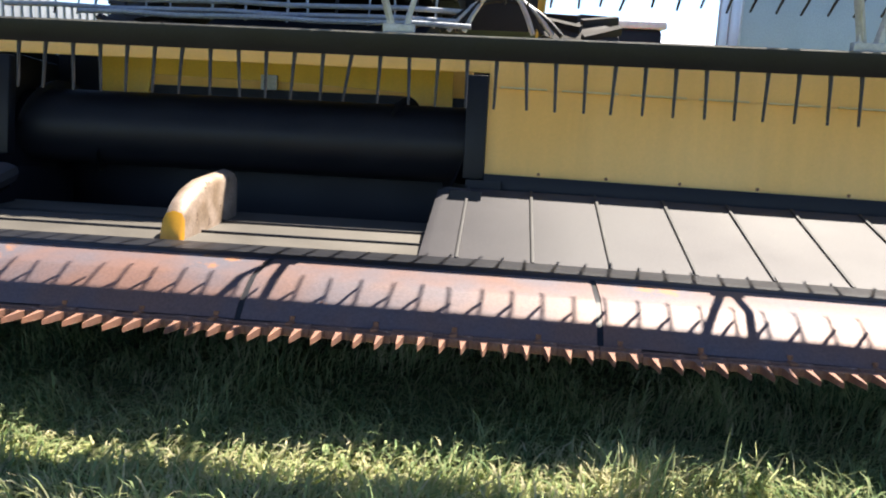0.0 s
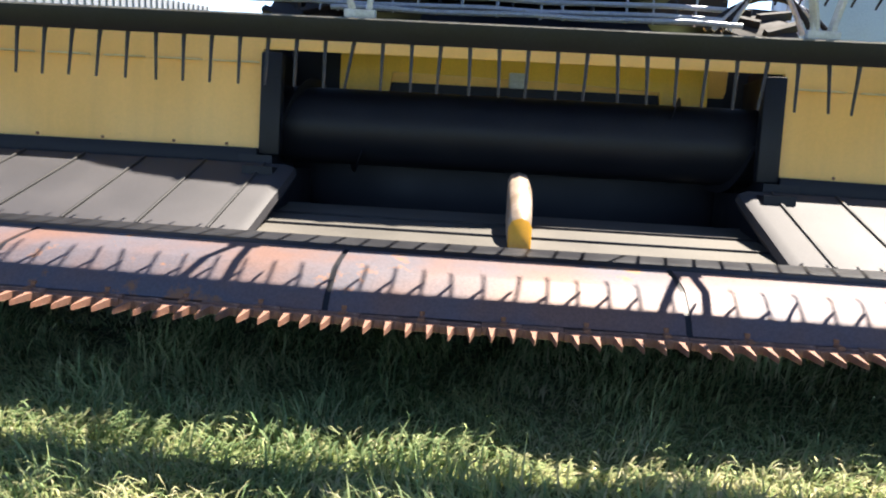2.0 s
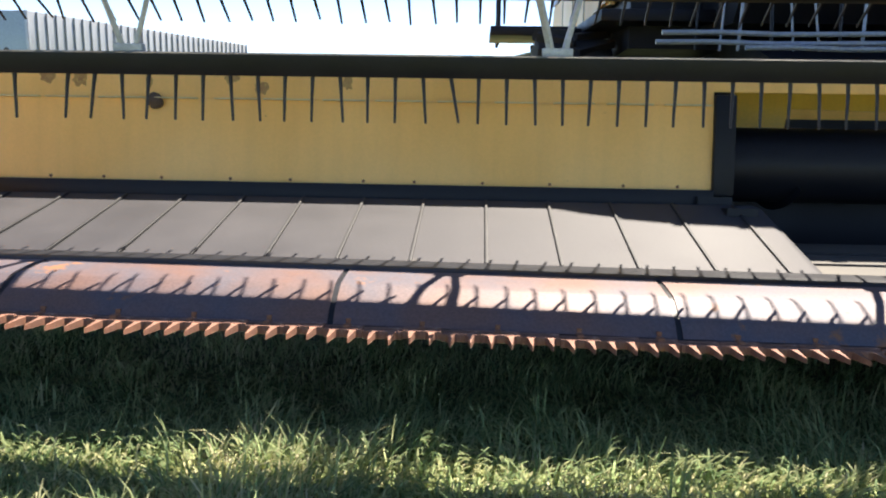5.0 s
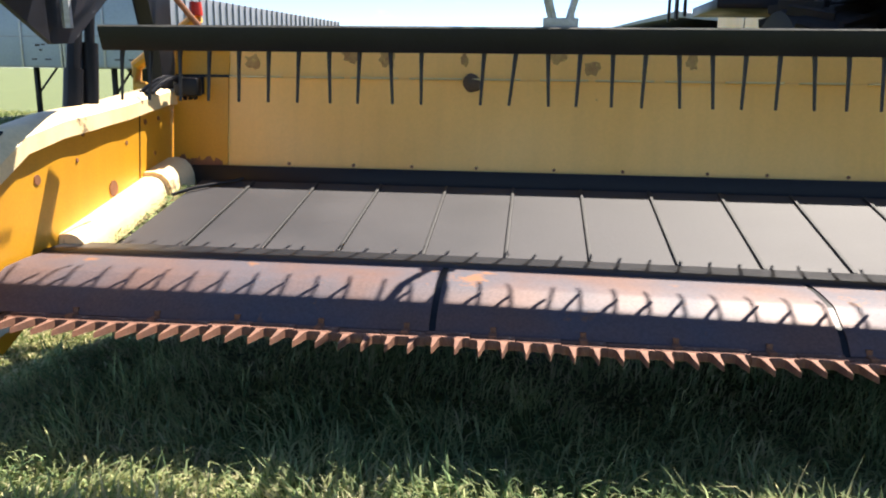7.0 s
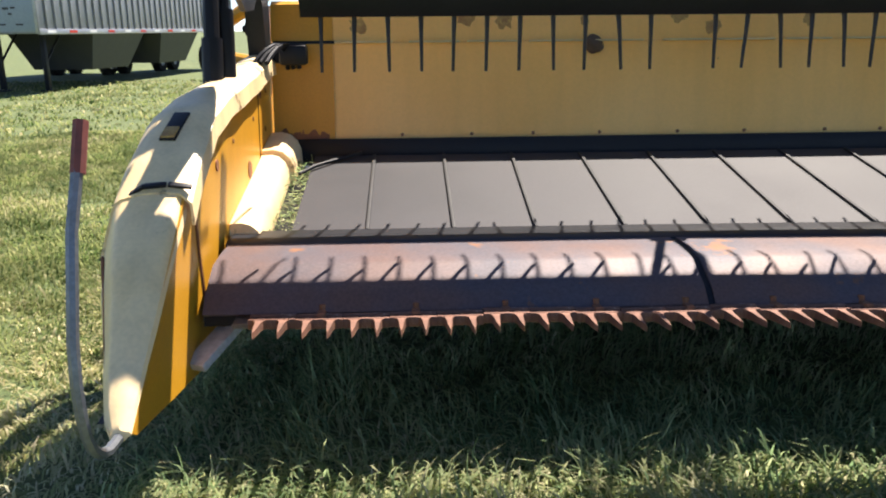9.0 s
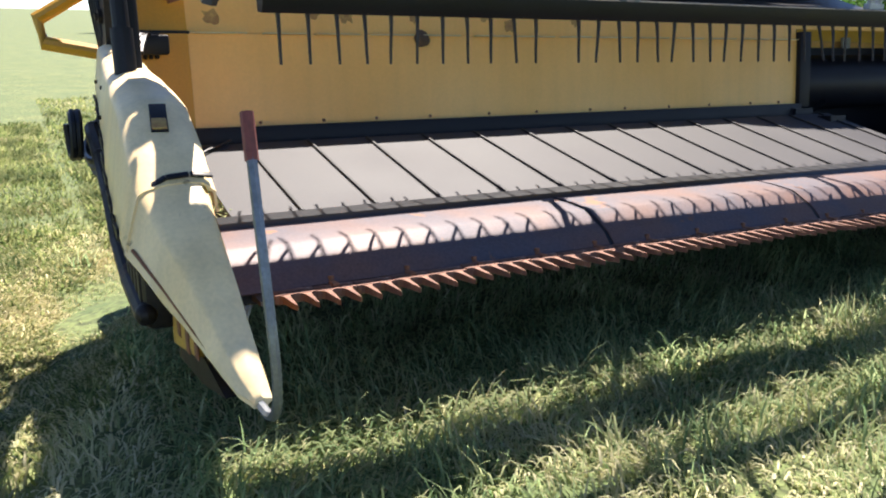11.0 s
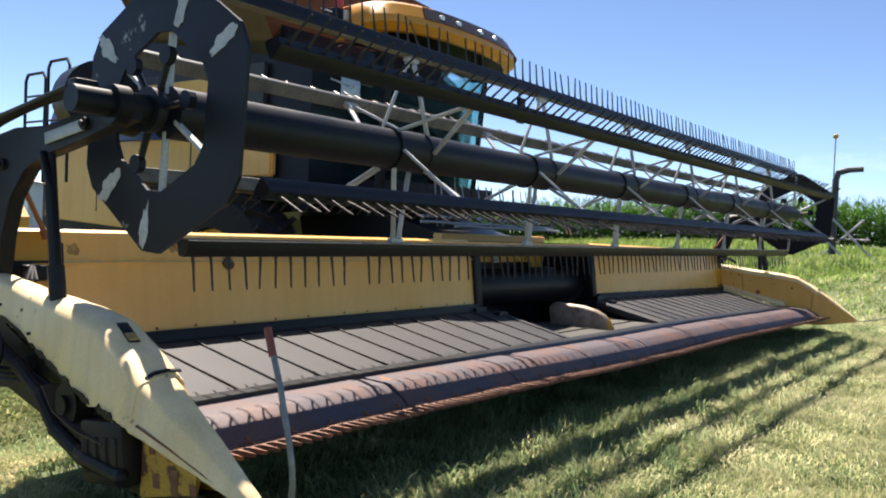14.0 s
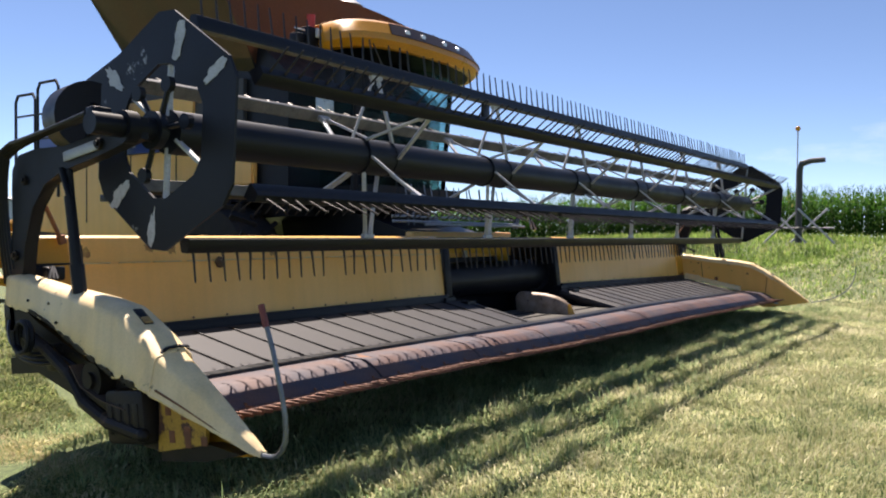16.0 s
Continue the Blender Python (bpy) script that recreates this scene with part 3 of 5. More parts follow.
    spine = [(-0.12, -0.10, 0.045), (-0.16, -0.06, 0.055), (-0.22, -0.05, 0.06), (-0.58, -0.10, 0.06), (-0.74, -0.15, 0.058), (-0.83, -0.20, 0.056), (-0.89, -0.26, 0.053), (-0.93, -0.34, 0.048), (-0.945, -0.43, 0.045)]

    def finger_part(bm, rows, grow=0.0):
        rings = []
        for y, top, w in rows:
            low = -0.33 + (y + 0.1) * 0.125
            w += grow
            top += grow
            ring = [(-w, min(low, top - 0.05)), (-w, top - 0.045), (-0.72 * w, top - 0.014), (0, top), (0.72 * w, top - 0.014), (w, top - 0.045), (w, min(low, top - 0.05))]
            rings.append([bm.verts.new((0.03 + u, y - grow, z)) for u, z in ring])
        for a, b in zip(rings, rings[1:]):
            for k in range(len(a)):
                m = (k + 1) % len(a)
                bm.faces.new((a[k], a[m], b[m], b[k]))
        bm.faces.new(rings[0])
        bm.faces.new(rings[-1][::-1])
    finger_part(bm, spine)
    finger = part("centre_divider", bm, CREAM_WORN, head, "steel crop finger rubbed to bare brown metal", smooth=50)
    bm = BM()
    finger_part(bm, spine[-3:], 0.003)
    part("nose_plate", bm, ORANGE, finger, "yellow painted nose of the finger", smooth=50)
    # cutterbar skid plates
    line = [(-1.285, -0.418), (-1.30, -0.408), (-1.43, -0.425), (-1.555, -0.450), (-1.575, -0.458), (-1.63, -0.493), (-1.685, -0.530), (-1.70, -0.542), (-1.742, -0.594)]
    edges = [-6.54, -4.83, -3.46, -2.09, -0.72, 0.65, 2.02, 3.39, 4.76, 6.13, 7.04]
    for x0, x1 in zip(edges, edges[1:]):
        bm = BM()
        shell(bm, line, x0 + 0.012, x1 - 0.012, 0.01)
        part("skid_plate", bm, PLATE, head, "scuffed steel cutterbar cover, rubbed pink and blue-grey")
        bm = BM()
        shell(bm, [(y, z - 0.006) for y, z in line], x1 - 0.03, x1 + 0.03, 0.01)
        part("joint_strip", bm, BLACK, head)
    bm = BM()
    prism(bm, [(-1.085, -0.47), (-1.085, -0.384), (-1.10, -0.378), (-1.30, -0.402), (-1.315, -0.41), (-1.315, -0.47)], -6.54, 7.05, 24)
    part("belt_guide", bm, BLACK, head, "dark steel lip along the belt front")
    bm = BM()
    prism(bm, [(-1.14, -0.44), (-1.50, -0.47), (-1.66, -0.56), (-1.68, -0.60), (-1.68, -0.645), (-1.1, -0.58)], -6.54, 7.04, 24)
    part("cutterbar_beam", bm, BLACK, head)
    bm = BM()
    prism(bm, [(-1.62, -0.588), (-1.71, -0.598), (-1.75, -0.607), (-1.80, -0.616), (-1.80, -0.630), (-1.62, -0.630)], -6.42, 7.0, 24)
    bar = part("knife_bar", bm, STEEL_DARK, head, "rusty knife back with hold-down clips")
    # two-point guards: pointed teeth joined by round arches, with a pale ledge behind
    bm = BM()
    half = [(PITCH / 2, -1.804), (0.023, -1.808), (0.0135, -1.818), (0.0095, -1.838), (0.0065, -1.885), (0.0, -1.94)]
    for x in (-PITCH / 2, PITCH / 2):
        plan = [(x - w, y) for w, y in half] + [(x + w, y) for w, y in reversed(half[:-1])]
        top = [bm.verts.new((px, y, -0.601 - 0.10 * max(0, -1.82 - y))) for px, y in plan]
        low = [bm.verts.new((px, y, -0.630 - 0.02 * max(0, -1.82 - y))) for px, y in plan]
        bm.faces.new(top)
        bm.faces.new(low[::-1])
        for k in range(len(plan)):
            m = (k + 1) % len(plan)
            bm.faces.new((top[k], low[k], low[m], top[m]))
    box(bm, -PITCH, PITCH, -1.808, -1.788, -0.632, -0.599, 0.003)
    box(bm, -PITCH * 0.99, PITCH * 0.99, -1.774, -1.752, -0.610, -0.592, 0.003)
    for x in (-PITCH / 2, PITCH / 2):
        box(bm, x - 0.011, x + 0.011, -1.79, -1.772, -0.620, -0.600, 0.002)
    guard = finish(bm)
    bm = BM()
    box(bm, -0.014, 0.014, -1.785, -1.70, -0.606, -0.588, 0.004)
    rod(bm, (0, -1.73, -0.592), (0, -1.73, -0.570), 0.011, 6)
    clip = finish(bm)
    n = 89
    for i in range(1, n):
        x = 0.26 + (i - (n - 1) / 2) * 2 * PITCH
        ob = part("knife_guard", guard, SALMON, bar)
        ob.location = (x, random.uniform(-0.006, 0.006), random.uniform(-0.004, 0.004) + sag(x, -1.8) + droop(x))
        if i % 2 == 0:
            ob = part("hold_down_clip", clip, RUST, bar)
            ob.location = (x + random.uniform(-0.01, 0.01), 0, sag(x, -1.8) + droop(x))
    bm = BM()
    bmesh.ops.create_icosphere(bm, subdivisions=3, radius=0.05)
    for v in bm.verts:
        v.co *= 1 + 0.25 * noise.noise(v.co * 22)
        v.co.y *= 0.6
    bm.transform(Matrix.Translation((-4.85, -0.02, 0.485)))
    part("mud_nest", bm, MUD, head, "brown lump of dried mud stuck on the sheet")
    back = HEADER.inverted()
    bm = BM()
    pipe(bm, [back @ Vector(p) for p in ((-6.47, 0.23, 1.86), (-6.68, 0.30, 1.73), (-6.92, 0.34, 1.58), (-6.90, 0.30, 1.46), (-6.56, 0.22, 1.40))], 0.038, 10)
    arm = part("marker_arm", bm, ORANGE, head, "orange-yellow tube arm at the header corner")
    bm = BM()
    rod(bm, back @ Vector((-6.48, 0.23, 1.87)), back @ Vector((-6.48, 0.23, 1.945)), 0.042, 14, 0.034)
    part("marker_lamp", bm, RED, arm, "orange-red lamp")
    for z, y, x0, x1 in ((1.925, 0.60, -1.75, 1.25), (1.99, 0.66, -1.7, 1.3), (1.89, 0.52, -1.2, 1.35)):
        bm = BM()
        pipe(bm, [back @ Vector((x0 + (x1 - x0) * k / 8, y, z + 0.006 * math.sin(k * 2.1))) for k in range(9)], 0.017, 7)
        part("hydraulic_line", bm, PALE_PIPE, head, "blue-grey steel hydraulic line")
    # row of thin upright rods, two in three pale
    for k in range(17):
        x = -1.5 + k * 0.165 + random.uniform(-0.05, 0.05)
        lean = random.uniform(-0.06, 0.06)
        bm = BM()
        pipe(bm, [back @ Vector((x, 0.70, 1.88)), back @ Vector((x + lean * 0.4, 0.74, 2.1)), back @ Vector((x + lean, 0.80, 2.42))], random.choice((0.007, 0.010, 0.014)), 6)
        part("control_line", bm, PALE_PIPE if k % 3 else BLACK, head)
    for k in range(4):
        bm = BM()
        pipe(bm, bend(back @ Vector((1.15 + 0.05 * k, 0.62, 1.86)), back @ Vector((1.55, 0.7, 2.28 + 0.05 * k)), back @ Vector((1.92 - 0.06 * k, 0.6, 1.86)), 10), 0.017, 7)
        part("hose", bm, PALE_PIPE if k % 2 else BLACK, head)
    for side in (-1, 1):
        build_end(head, side)
    floating = ("side_belt", "deck_frame", "centre_belt", "centre_divider", "nose_plate", "skid_plate", "joint_strip", "belt_guide", "cutterbar_beam", "knife_bar")
    for ob in head.children_recursive:
        if ob.data.users > 1:
            continue
        kind = ob.name.split(".")[0]
        hangs = kind in floating or ob.parent is mid
        for v in ob.data.vertices:
            v.co.z += droop(v.co.x) + (sag(v.co.x, v.co.y) if hangs else 0.0)
    return head


HOOD = [(0.06, 0.45, 0.23, 0.10), (-0.10, 0.435, 0.21, 0.13), (-0.35, 0.375, 0.165, 0.155), (-0.60, 0.31, 0.08, 0.175), (-0.90, 0.245, -0.055, 0.20), (-1.15, 0.19, -0.165, 0.225), (-1.40, 0.115, -0.275, 0.24), (-1.62, -0.035, -0.345, 0.25), (-1.77, -0.165, -0.375, 0.25)]
NOSE = [(-1.74, -0.145, -0.39, 0.252), (-1.92, -0.295, -0.49, 0.195), (-2.08, -0.44, -0.585, 0.140), (-2.23, -0.585, -0.67, 0.09), (-2.32, -0.67, -0.725, 0.06), (-2.37, -0.725, -0.75, 0.03)]


def hood_rings(bm, rows, inner, s, skew=0.0, torn=0.0, closed=False):
    """Rings of the cover's section: flat top, crease, rounded side, lower edge."""
    rings = []
    fine = []
    for (y0, t0, l0, w0), (y1, t1, l1, w1) in zip(rows, rows[1:]):
        for k in range(5):
            u = k / 5
            fine.append([a + (b - a) * u for a, b in ((y0, y1), (t0, t1), (l0, l1), (w0, w1))])
    fine.append(list(rows[-1]))
    for y, top, low, w in fine:
        low += torn * (noise.noise((y * 9, s * 3.0, 1)) + 0.6 * noise.noise((y * 31, s, 4)))
        h = top - low
        dent = 0.006 * noise.noise((y * 5, s, 8))
        lip = 0.004 if closed else 0.034
        ring = [(-lip - 0.022, top - (0.35 * h if closed else 0.10)), (-lip - 0.016, top - (0.12 * h if closed else 0.03)), (-lip * 0.4, top), (0.16 * w, top + 0.006), (0.44 * w, top + 0.002), (0.70 * w, top - 0.07 * h), (0.78 * w, top - 0.13 * h), (0.81 * w, top - 0.20 * h), (0.92 * w, top - 0.62 * h), (w, low + 0.015), (0.97 * w, low)]
        if closed:
            ring.append((0.0, low - 0.006))
        rings.append([bm.verts.new((inner + s * (0.022 + u + dent), y - skew * (top - z), z)) for u, z in ring])
    for a, b in zip(rings, rings[1:]):
        for k in range(len(a) - 1):
            bm.faces.new((a[k], a[k + 1], b[k + 1], b[k]))
    if closed:
        bm.faces.new(rings[-1])
        return
    bmesh.ops.recalc_face_normals(bm, faces=bm.faces)
    bmesh.ops.solidify(bm, geom=bm.faces, thickness=0.010)


def build_end(head, side):
    """End sheet and crop divider with its hollow hood."""
    s = side
    inner = s * END[s]

    def at(u, y, z):
        return (inner + s * u, y, z)
    bm = BM()
    outline = [(0.16, 0.72), (0.02, 0.70), (-0.03, 0.44), (-0.10, 0.425), (-0.60, 0.295), (-1.15, 0.165), (-1.40, 0.09), (-1.62, -0.06), (-1.77, -0.19), (-2.08, -0.465), (-2.36, -0.735), (-2.32, -0.755), (-2.01, -0.765), (-1.53, -0.775), (-1.33, -0.66), (-1.05, -0.50), (-0.50, -0.30), (0.06, -0.12), (0.16, 0.1)]
    prism(bm, outline, *sorted((inner, inner + s * 0.02)))
    end = part("end_sheet", bm, ORANGE if s < 0 else YELLOW, head, "yellow steel end sheet with bolt holes")
    for y, z, r in ((-0.35, 0.22, 0.016), (-0.68, -0.13, 0.04), (-1.3, -0.09, 0.022), (-0.55, 0.1, 0.010), (-0.24, 0.06, 0.012), (-1.0, 0.0, 0.010), (-0.95, 0.12, 0.012), (-0.20, 0.25, 0.012)):
        bm = BM()
        rod(bm, at(-0.004, y, z), at(0.002, y, z), r, 12)
        part("bolt_hole", bm, RUST, end)
    bm = BM()
    box(bm, *sorted((inner - s * 0.003, inner + s * 0.001)), -0.414, -0.406, -0.14, 0.335)
    part("sheet_seam", bm, BLACK, end)
    bm = BM()
    for (y0, z0), (y1, z1) in (((-1.66, -0.20), (-1.63, -0.36)), ((-1.63, -0.36), (-1.585, -0.53))):
        rod(bm, at(-0.001, y0, z0), at(-0.001, y1, z1), 0.007, 5)
    part("crack", bm, RUST, end)
    for name, rows, skew, torn in (("divider_hood", HOOD, 0.0, 0.03), ("divider_nose", NOSE, 0.06, 0.006)):
        bm = BM()
        hood_rings(bm, rows, inner, s, skew, torn, name == "divider_nose")
        hood = part(name, bm, CHIPPED, head, "sun-faded chipped yellow plastic divider cover", smooth=40)
        if name == "divider_hood":
            # paint torn off along the lower edge, and chips on the shoulder
            for k in range(13):
                y = -0.42 - k * 0.098 + random.uniform(-0.03, 0.03)
                row = next((p, q) for p, q in zip(HOOD, HOOD[1:]) if p[0] >= y >= q[0])
                f = (row[0][0] - y) / (row[0][0] - row[1][0])
                low = row[0][2] + (row[1][2] - row[0][2]) * f
                w = row[0][3] + (row[1][3] - row[0][3]) * f
                a, b = random.uniform(0.02, 0.06), random.uniform(0.006, 0.018)
                pts = []
                for m in range(17):
                    ang = 2 * math.pi * m / 17
                    r = 1 + 0.8 * noise.noise((math.cos(ang) * 2.5 + k, math.sin(ang) * 2.5, s * 2.0))
                    py = y + a * r * math.cos(ang)
                    pts.append(at(0.022 + w * 0.99 + 0.002, py, low + 0.016 + (y - py) * -0.45 + b * r * math.sin(ang)))
                bm = BM()
                patch(bm, pts, (s, 0, 0), 0.008)
                part("torn_edge", bm, GREASE, hood)
            for y, z, u in ((-0.35, 0.24, 0.178), (-0.62, 0.20, 0.185), (-0.75, 0.07, 0.225), (-1.05, -0.06, 0.24), (-1.35, -0.14, 0.25), (-1.5, -0.24, 0.252)):
                bm = BM()
                rod(bm, at(u * 0.80, y, z), at(u * 0.86 + 0.024, y, z), 0.009, 8)
                part("rivet", bm, GREASE, hood)
            bm = BM()
            obox(bm, Matrix.Translation(at(0.09, -1.50, 0.052)) @ pose(0, 0, 0, 34, 0, s * 8), 0.058, 0.17, 0.012, 0.003)
            slot = part("slot", bm, BLACK, hood)
            bm = BM()
            obox(bm, Matrix.Translation(at(0.096, -1.54, 0.030)) @ pose(0, 0, 0, 34, 0, s * 8), 0.05, 0.062, 0.016, 0.003)
            part("slot_plate", bm, STAIN, slot, "brown plate in the slot")
        else:
            bm = BM()
            pipe(bm, [at(0.255, -1.80, -0.36), at(0.20, -1.95, -0.46), at(0.108, -2.22, -0.65)], 0.006, 5)
            part("edge_scuff", bm, RUST, hood)
    bm = BM()
    ring = [(-0.05, -0.15), (0.03, -0.140), (0.105, -0.146), (0.165, -0.18)]
    for k, ((u0, z0), (u1, z1)) in enumerate(zip(ring, ring[1:])):
        obox(bm, Matrix.Translation(at(0.022 + (u0 + u1) / 2, -1.755 - 0.006 * (k % 2), (z0 + z1) / 2 + 0.006)) @ pose(0, 0, 0, 34, s * math.degrees(math.atan2(z0 - z1, u1 - u0)), random.uniform(-14, 14)), 0.072, 0.020, 0.010, 0.002)
    part("joint_band", bm, BLACK, head, "dark torn tape over the hood joint")
    # yellow bracket behind the nose
    bm = BM()
    prism(bm, [(-1.66, -0.36), (-1.9, -0.44), (-2.06, -0.55), (-2.02, -0.68), (-1.60, -0.73)], *sorted((inner + s * 0.10, inner + s * 0.125)))
    bracket = part("nose_bracket", bm, RUST_EDGE, head, "yellow bracket with rusted slots")
    for y, z, h in ((-1.72, -0.47, 0.10), (-1.74, -0.64, 0.07), (-1.86, -0.52, 0.05), (-1.88, -0.64, 0.12), (-2.02, -0.66, 0.05)):
        bm = BM()
        box(bm, *sorted((inner + s * 0.122, inner + s * 0.129)), y - 0.026, y + 0.026, z - h / 2, z + h / 2, 0.003)
        part("rust_slot", bm, RUST, bracket)
    bm = BM()
    prism(bm, [(-1.62, -0.70), (-2.05, -0.68), (-2.30, -0.73), (-2.0, -0.775), (-1.6, -0.785)], *sorted((inner + s * 0.021, inner + s * 0.11)))
    part("nose_sole", bm, GREASE, head, "dark rusted sole under the nose")
    # dark drive gear below the hood
    bm = BM()
    prism(bm, [(0.0, 0.30), (-0.30, 0.10), (-0.62, -0.06), (-0.95, -0.22), (-1.30, -0.34), (-1.62, -0.42), (-1.62, -0.74), (-1.40, -0.70), (-1.05, -0.54), (-0.75, -0.42), (-0.45, -0.31), (0.0, -0.14), (0.06, 0.28)], *sorted((inner + s * 0.022, inner + s * 0.10)))
    drive = part("knife_drive_box", bm, GREASE, head, "greasy black knife drive under the divider")
    bm = BM()
    lower = [(-0.36, 0.02), (-0.62, -0.10), (-0.85, -0.25), (-1.00, -0.43), (-1.25, -0.55), (-1.58, -0.62)]
    for (y0, z0), (y1, z1) in zip(lower, lower[1:]):
        rod(bm, at(0.205, y0, z0), at(0.205, y1, z1), 0.040, 10)
    for y, z in lower:
        bmesh.ops.create_uvsphere(bm, u_segments=10, v_segments=6, radius=0.042, matrix=Matrix.Translation(at(0.205, y, z)))
    part("curved_guard", bm, GREASE, drive, "bent black guard tube")
    bm = BM()
    box(bm, *sorted((inner + s * 0.09, inner + s * 0.21)), -1.60, -1.22, -0.68, -0.36, 0.03)
    for k in range(4):
        box(bm, *sorted((inner + s * 0.20, inner + s * 0.218)), -1.56 + k * 0.085, -1.51 + k * 0.085, -0.62, -0.44, 0.006)
    part("gear_case", bm, GREASE, drive)
    bm = BM()
    rod(bm, at(0.08, -1.08, -0.30), at(0.20, -1.08, -0.30), 0.11, 20)
    rod(bm, at(0.20, -1.08, -0.30), at(0.225, -1.08, -0.30), 0.05, 14)
    part("drive_pulley", bm, GREASE, drive)
    bm = BM()
    shell(bm, [(-0.90, -0.20), (-1.0, -0.33), (-1.22, -0.42), (-1.45, -0.47)], *sorted((inner + s * 0.12, inner + s * 0.225)), 0.008)
    part("mud_flap", bm, MUD, drive, "brown mud-caked flap")
    for k in range(3):
        bm = BM()
        o = 0.03 * k
        pipe(bm, bend(at(0.10, 0.05, 0.12 - o), at(0.34 - o, -0.30, -0.14 - o), at(0.20, -0.66, -0.12 - o), 10) + bend(at(0.19, -0.72, -0.14 - o), at(0.15, -0.85, -0.2), at(0.12, -0.95, -0.3), 4), 0.016, 7)
        part("hose", bm, BLACK, head)
    bm = BM()
    box(bm, *sorted((inner + s * 0.03, inner + s * 0.10)), -0.04, 0.14, 0.04, 0.26, 0.02)
    part("junction_box", bm, GREASE, head)
    bm = BM()
    box(bm, *sorted((inner + s * 0.03, inner + s * 0.13)), -0.62, -0.44, -0.24, -0.06, 0.02)
    part("valve_block", bm, GREASE, head)
    bm = BM()
    pipe(bm, [at(0.27 + 0.012 * k / 6, -0.50 + (0.085 + 0.004 * (k % 3)) * math.cos(k * math.pi / 6), 0.0 + 0.10 * math.sin(k * math.pi / 6)) for k in range(26)], 0.017, 7)
    part("hose_loop", bm, BLACK, head, "coiled black hose hanging under the hood")
    # feeler rod at the nose
    bm = BM()
    u = 0.03
    pts = [at(u, -2.34, -0.742)] + bend(at(u, -2.44, -0.75), at(u, -2.60, -0.74), at(u + 0.01, -2.57, -0.45), 6) + [at(u + 0.01, -2.53, -0.2), at(u, -2.46, 0.04)]
    if s > 0:
        pts = [at(u, -2.40, -0.74)] + bend(at(u + 0.02, -2.5, -0.74), at(u + 0.25, -3.15, -0.72), at(u + 0.3, -3.2, -0.15), 8)
    pipe(bm, pts, 0.014 if s < 0 else 0.01, 7)
    lifter = part("feeler_rod", bm, RODMAT, head, "bent grey steel rod with a rusty tip")
    if s < 0:
        bm = BM()
        rod(bm, at(u + 0.004, -2.488, -0.07), at(u, -2.458, 0.05), 0.018, 8)
        part("rod_sleeve", bm, RED_RUST, lifter)
    # knife end shoe
    bm = BM()
    p, q = Vector(at(-0.15, -1.56, -0.575)), Vector(at(-0.012, -1.80, -0.725))
    obox(bm, Matrix.Translation((p + q) / 2) @ (q - p).to_track_quat("Y", "Z").to_matrix().to_4x4(), 0.085, (q - p).length, 0.03, 0.005)
    part("end_shoe", bm, BARE, head, "flat pale steel shoe at the knife end")
    # rounded deflector along the belt end
    def cover(bm, y0, z0, y1, z1, k):
        sect = [(0.0, 0.062), (0.05, 0.066), (0.09, 0.055), (0.12, 0.028), (0.138, -0.012), (0.142, -0.075), (0.0, -0.075)]
        rings = [[bm.verts.new(at(-0.002 - u * k, y, z + v * k)) for u, v in sect] for y, z in ((y0, z0), (y1, z1))]
        for m in range(len(sect)):
            o = (m + 1) % len(sect)
            bm.faces.new((rings[0][m], rings[0][o], rings[1][o], rings[1][m]))
        bm.faces.new(rings[0][::-1])
        bm.faces.new(rings[1])
    bm = BM()
    cover(bm, -0.33, -0.115, -1.15, -0.385, 0.94)
    cover(bm, -0.08, -0.03, -0.37, -0.118, 1.12)
    part("belt_end_cover", bm, CHIPPED, head, "pale yellow rounded cover beside the belt")
    if s < 0:
        # thin black line across the rear corner of the belt
        bm = BM()
        pipe(bm, [(-6.37, -0.44, -0.160), (-6.30, -0.355, -0.126), (-6.225, -0.28, -0.105), (-6.14, -0.21, -0.084), (-6.085, -0.165, -0.066)], 0.009, 6)
        part("loose_strap", bm, BLACK, head, "thin dark line across the belt corner")
    # blades added beside the belt in place of sunlit ground showing through the gap
    bm = BM()
    for k in range(420):
        y = random.uniform(-1.08, -0.22)
        z = -0.083 - (-0.16 - y) * 0.33
        p = Vector(at(-random.uniform(0.14, 0.25), y, z - 0.03 + random.uniform(0, 0.035)))
        d = Vector((random.gauss(0, 1), random.gauss(0, 1), random.gauss(0, 0.35))).normalized() * random.uniform(0.03, 0.08)
        w = d.cross(Vector((random.gauss(0, 1), random.gauss(0, 1), 1))).normalized() * 0.003
        bm.faces.new([bm.verts.new(q) for q in (p - d / 2 - w, p - d / 2 + w, p + d / 2)])
    bits = part("clipping_mass", bm, TALL_GRASS, head, "green blades added in the gap for the lit grass seen through it")
    bits["kind"] = "stuff"
    # black tray added to carry these blades
    bm = BM()
    prism(bm, [(-0.2, -0.17), (-1.12, -0.46), (-1.12, -0.50), (-0.2, -0.22)], *sorted((inner - s * 0.001, inner - s * 0.26)))
    part("gap_tray", bm, BLACK, head)


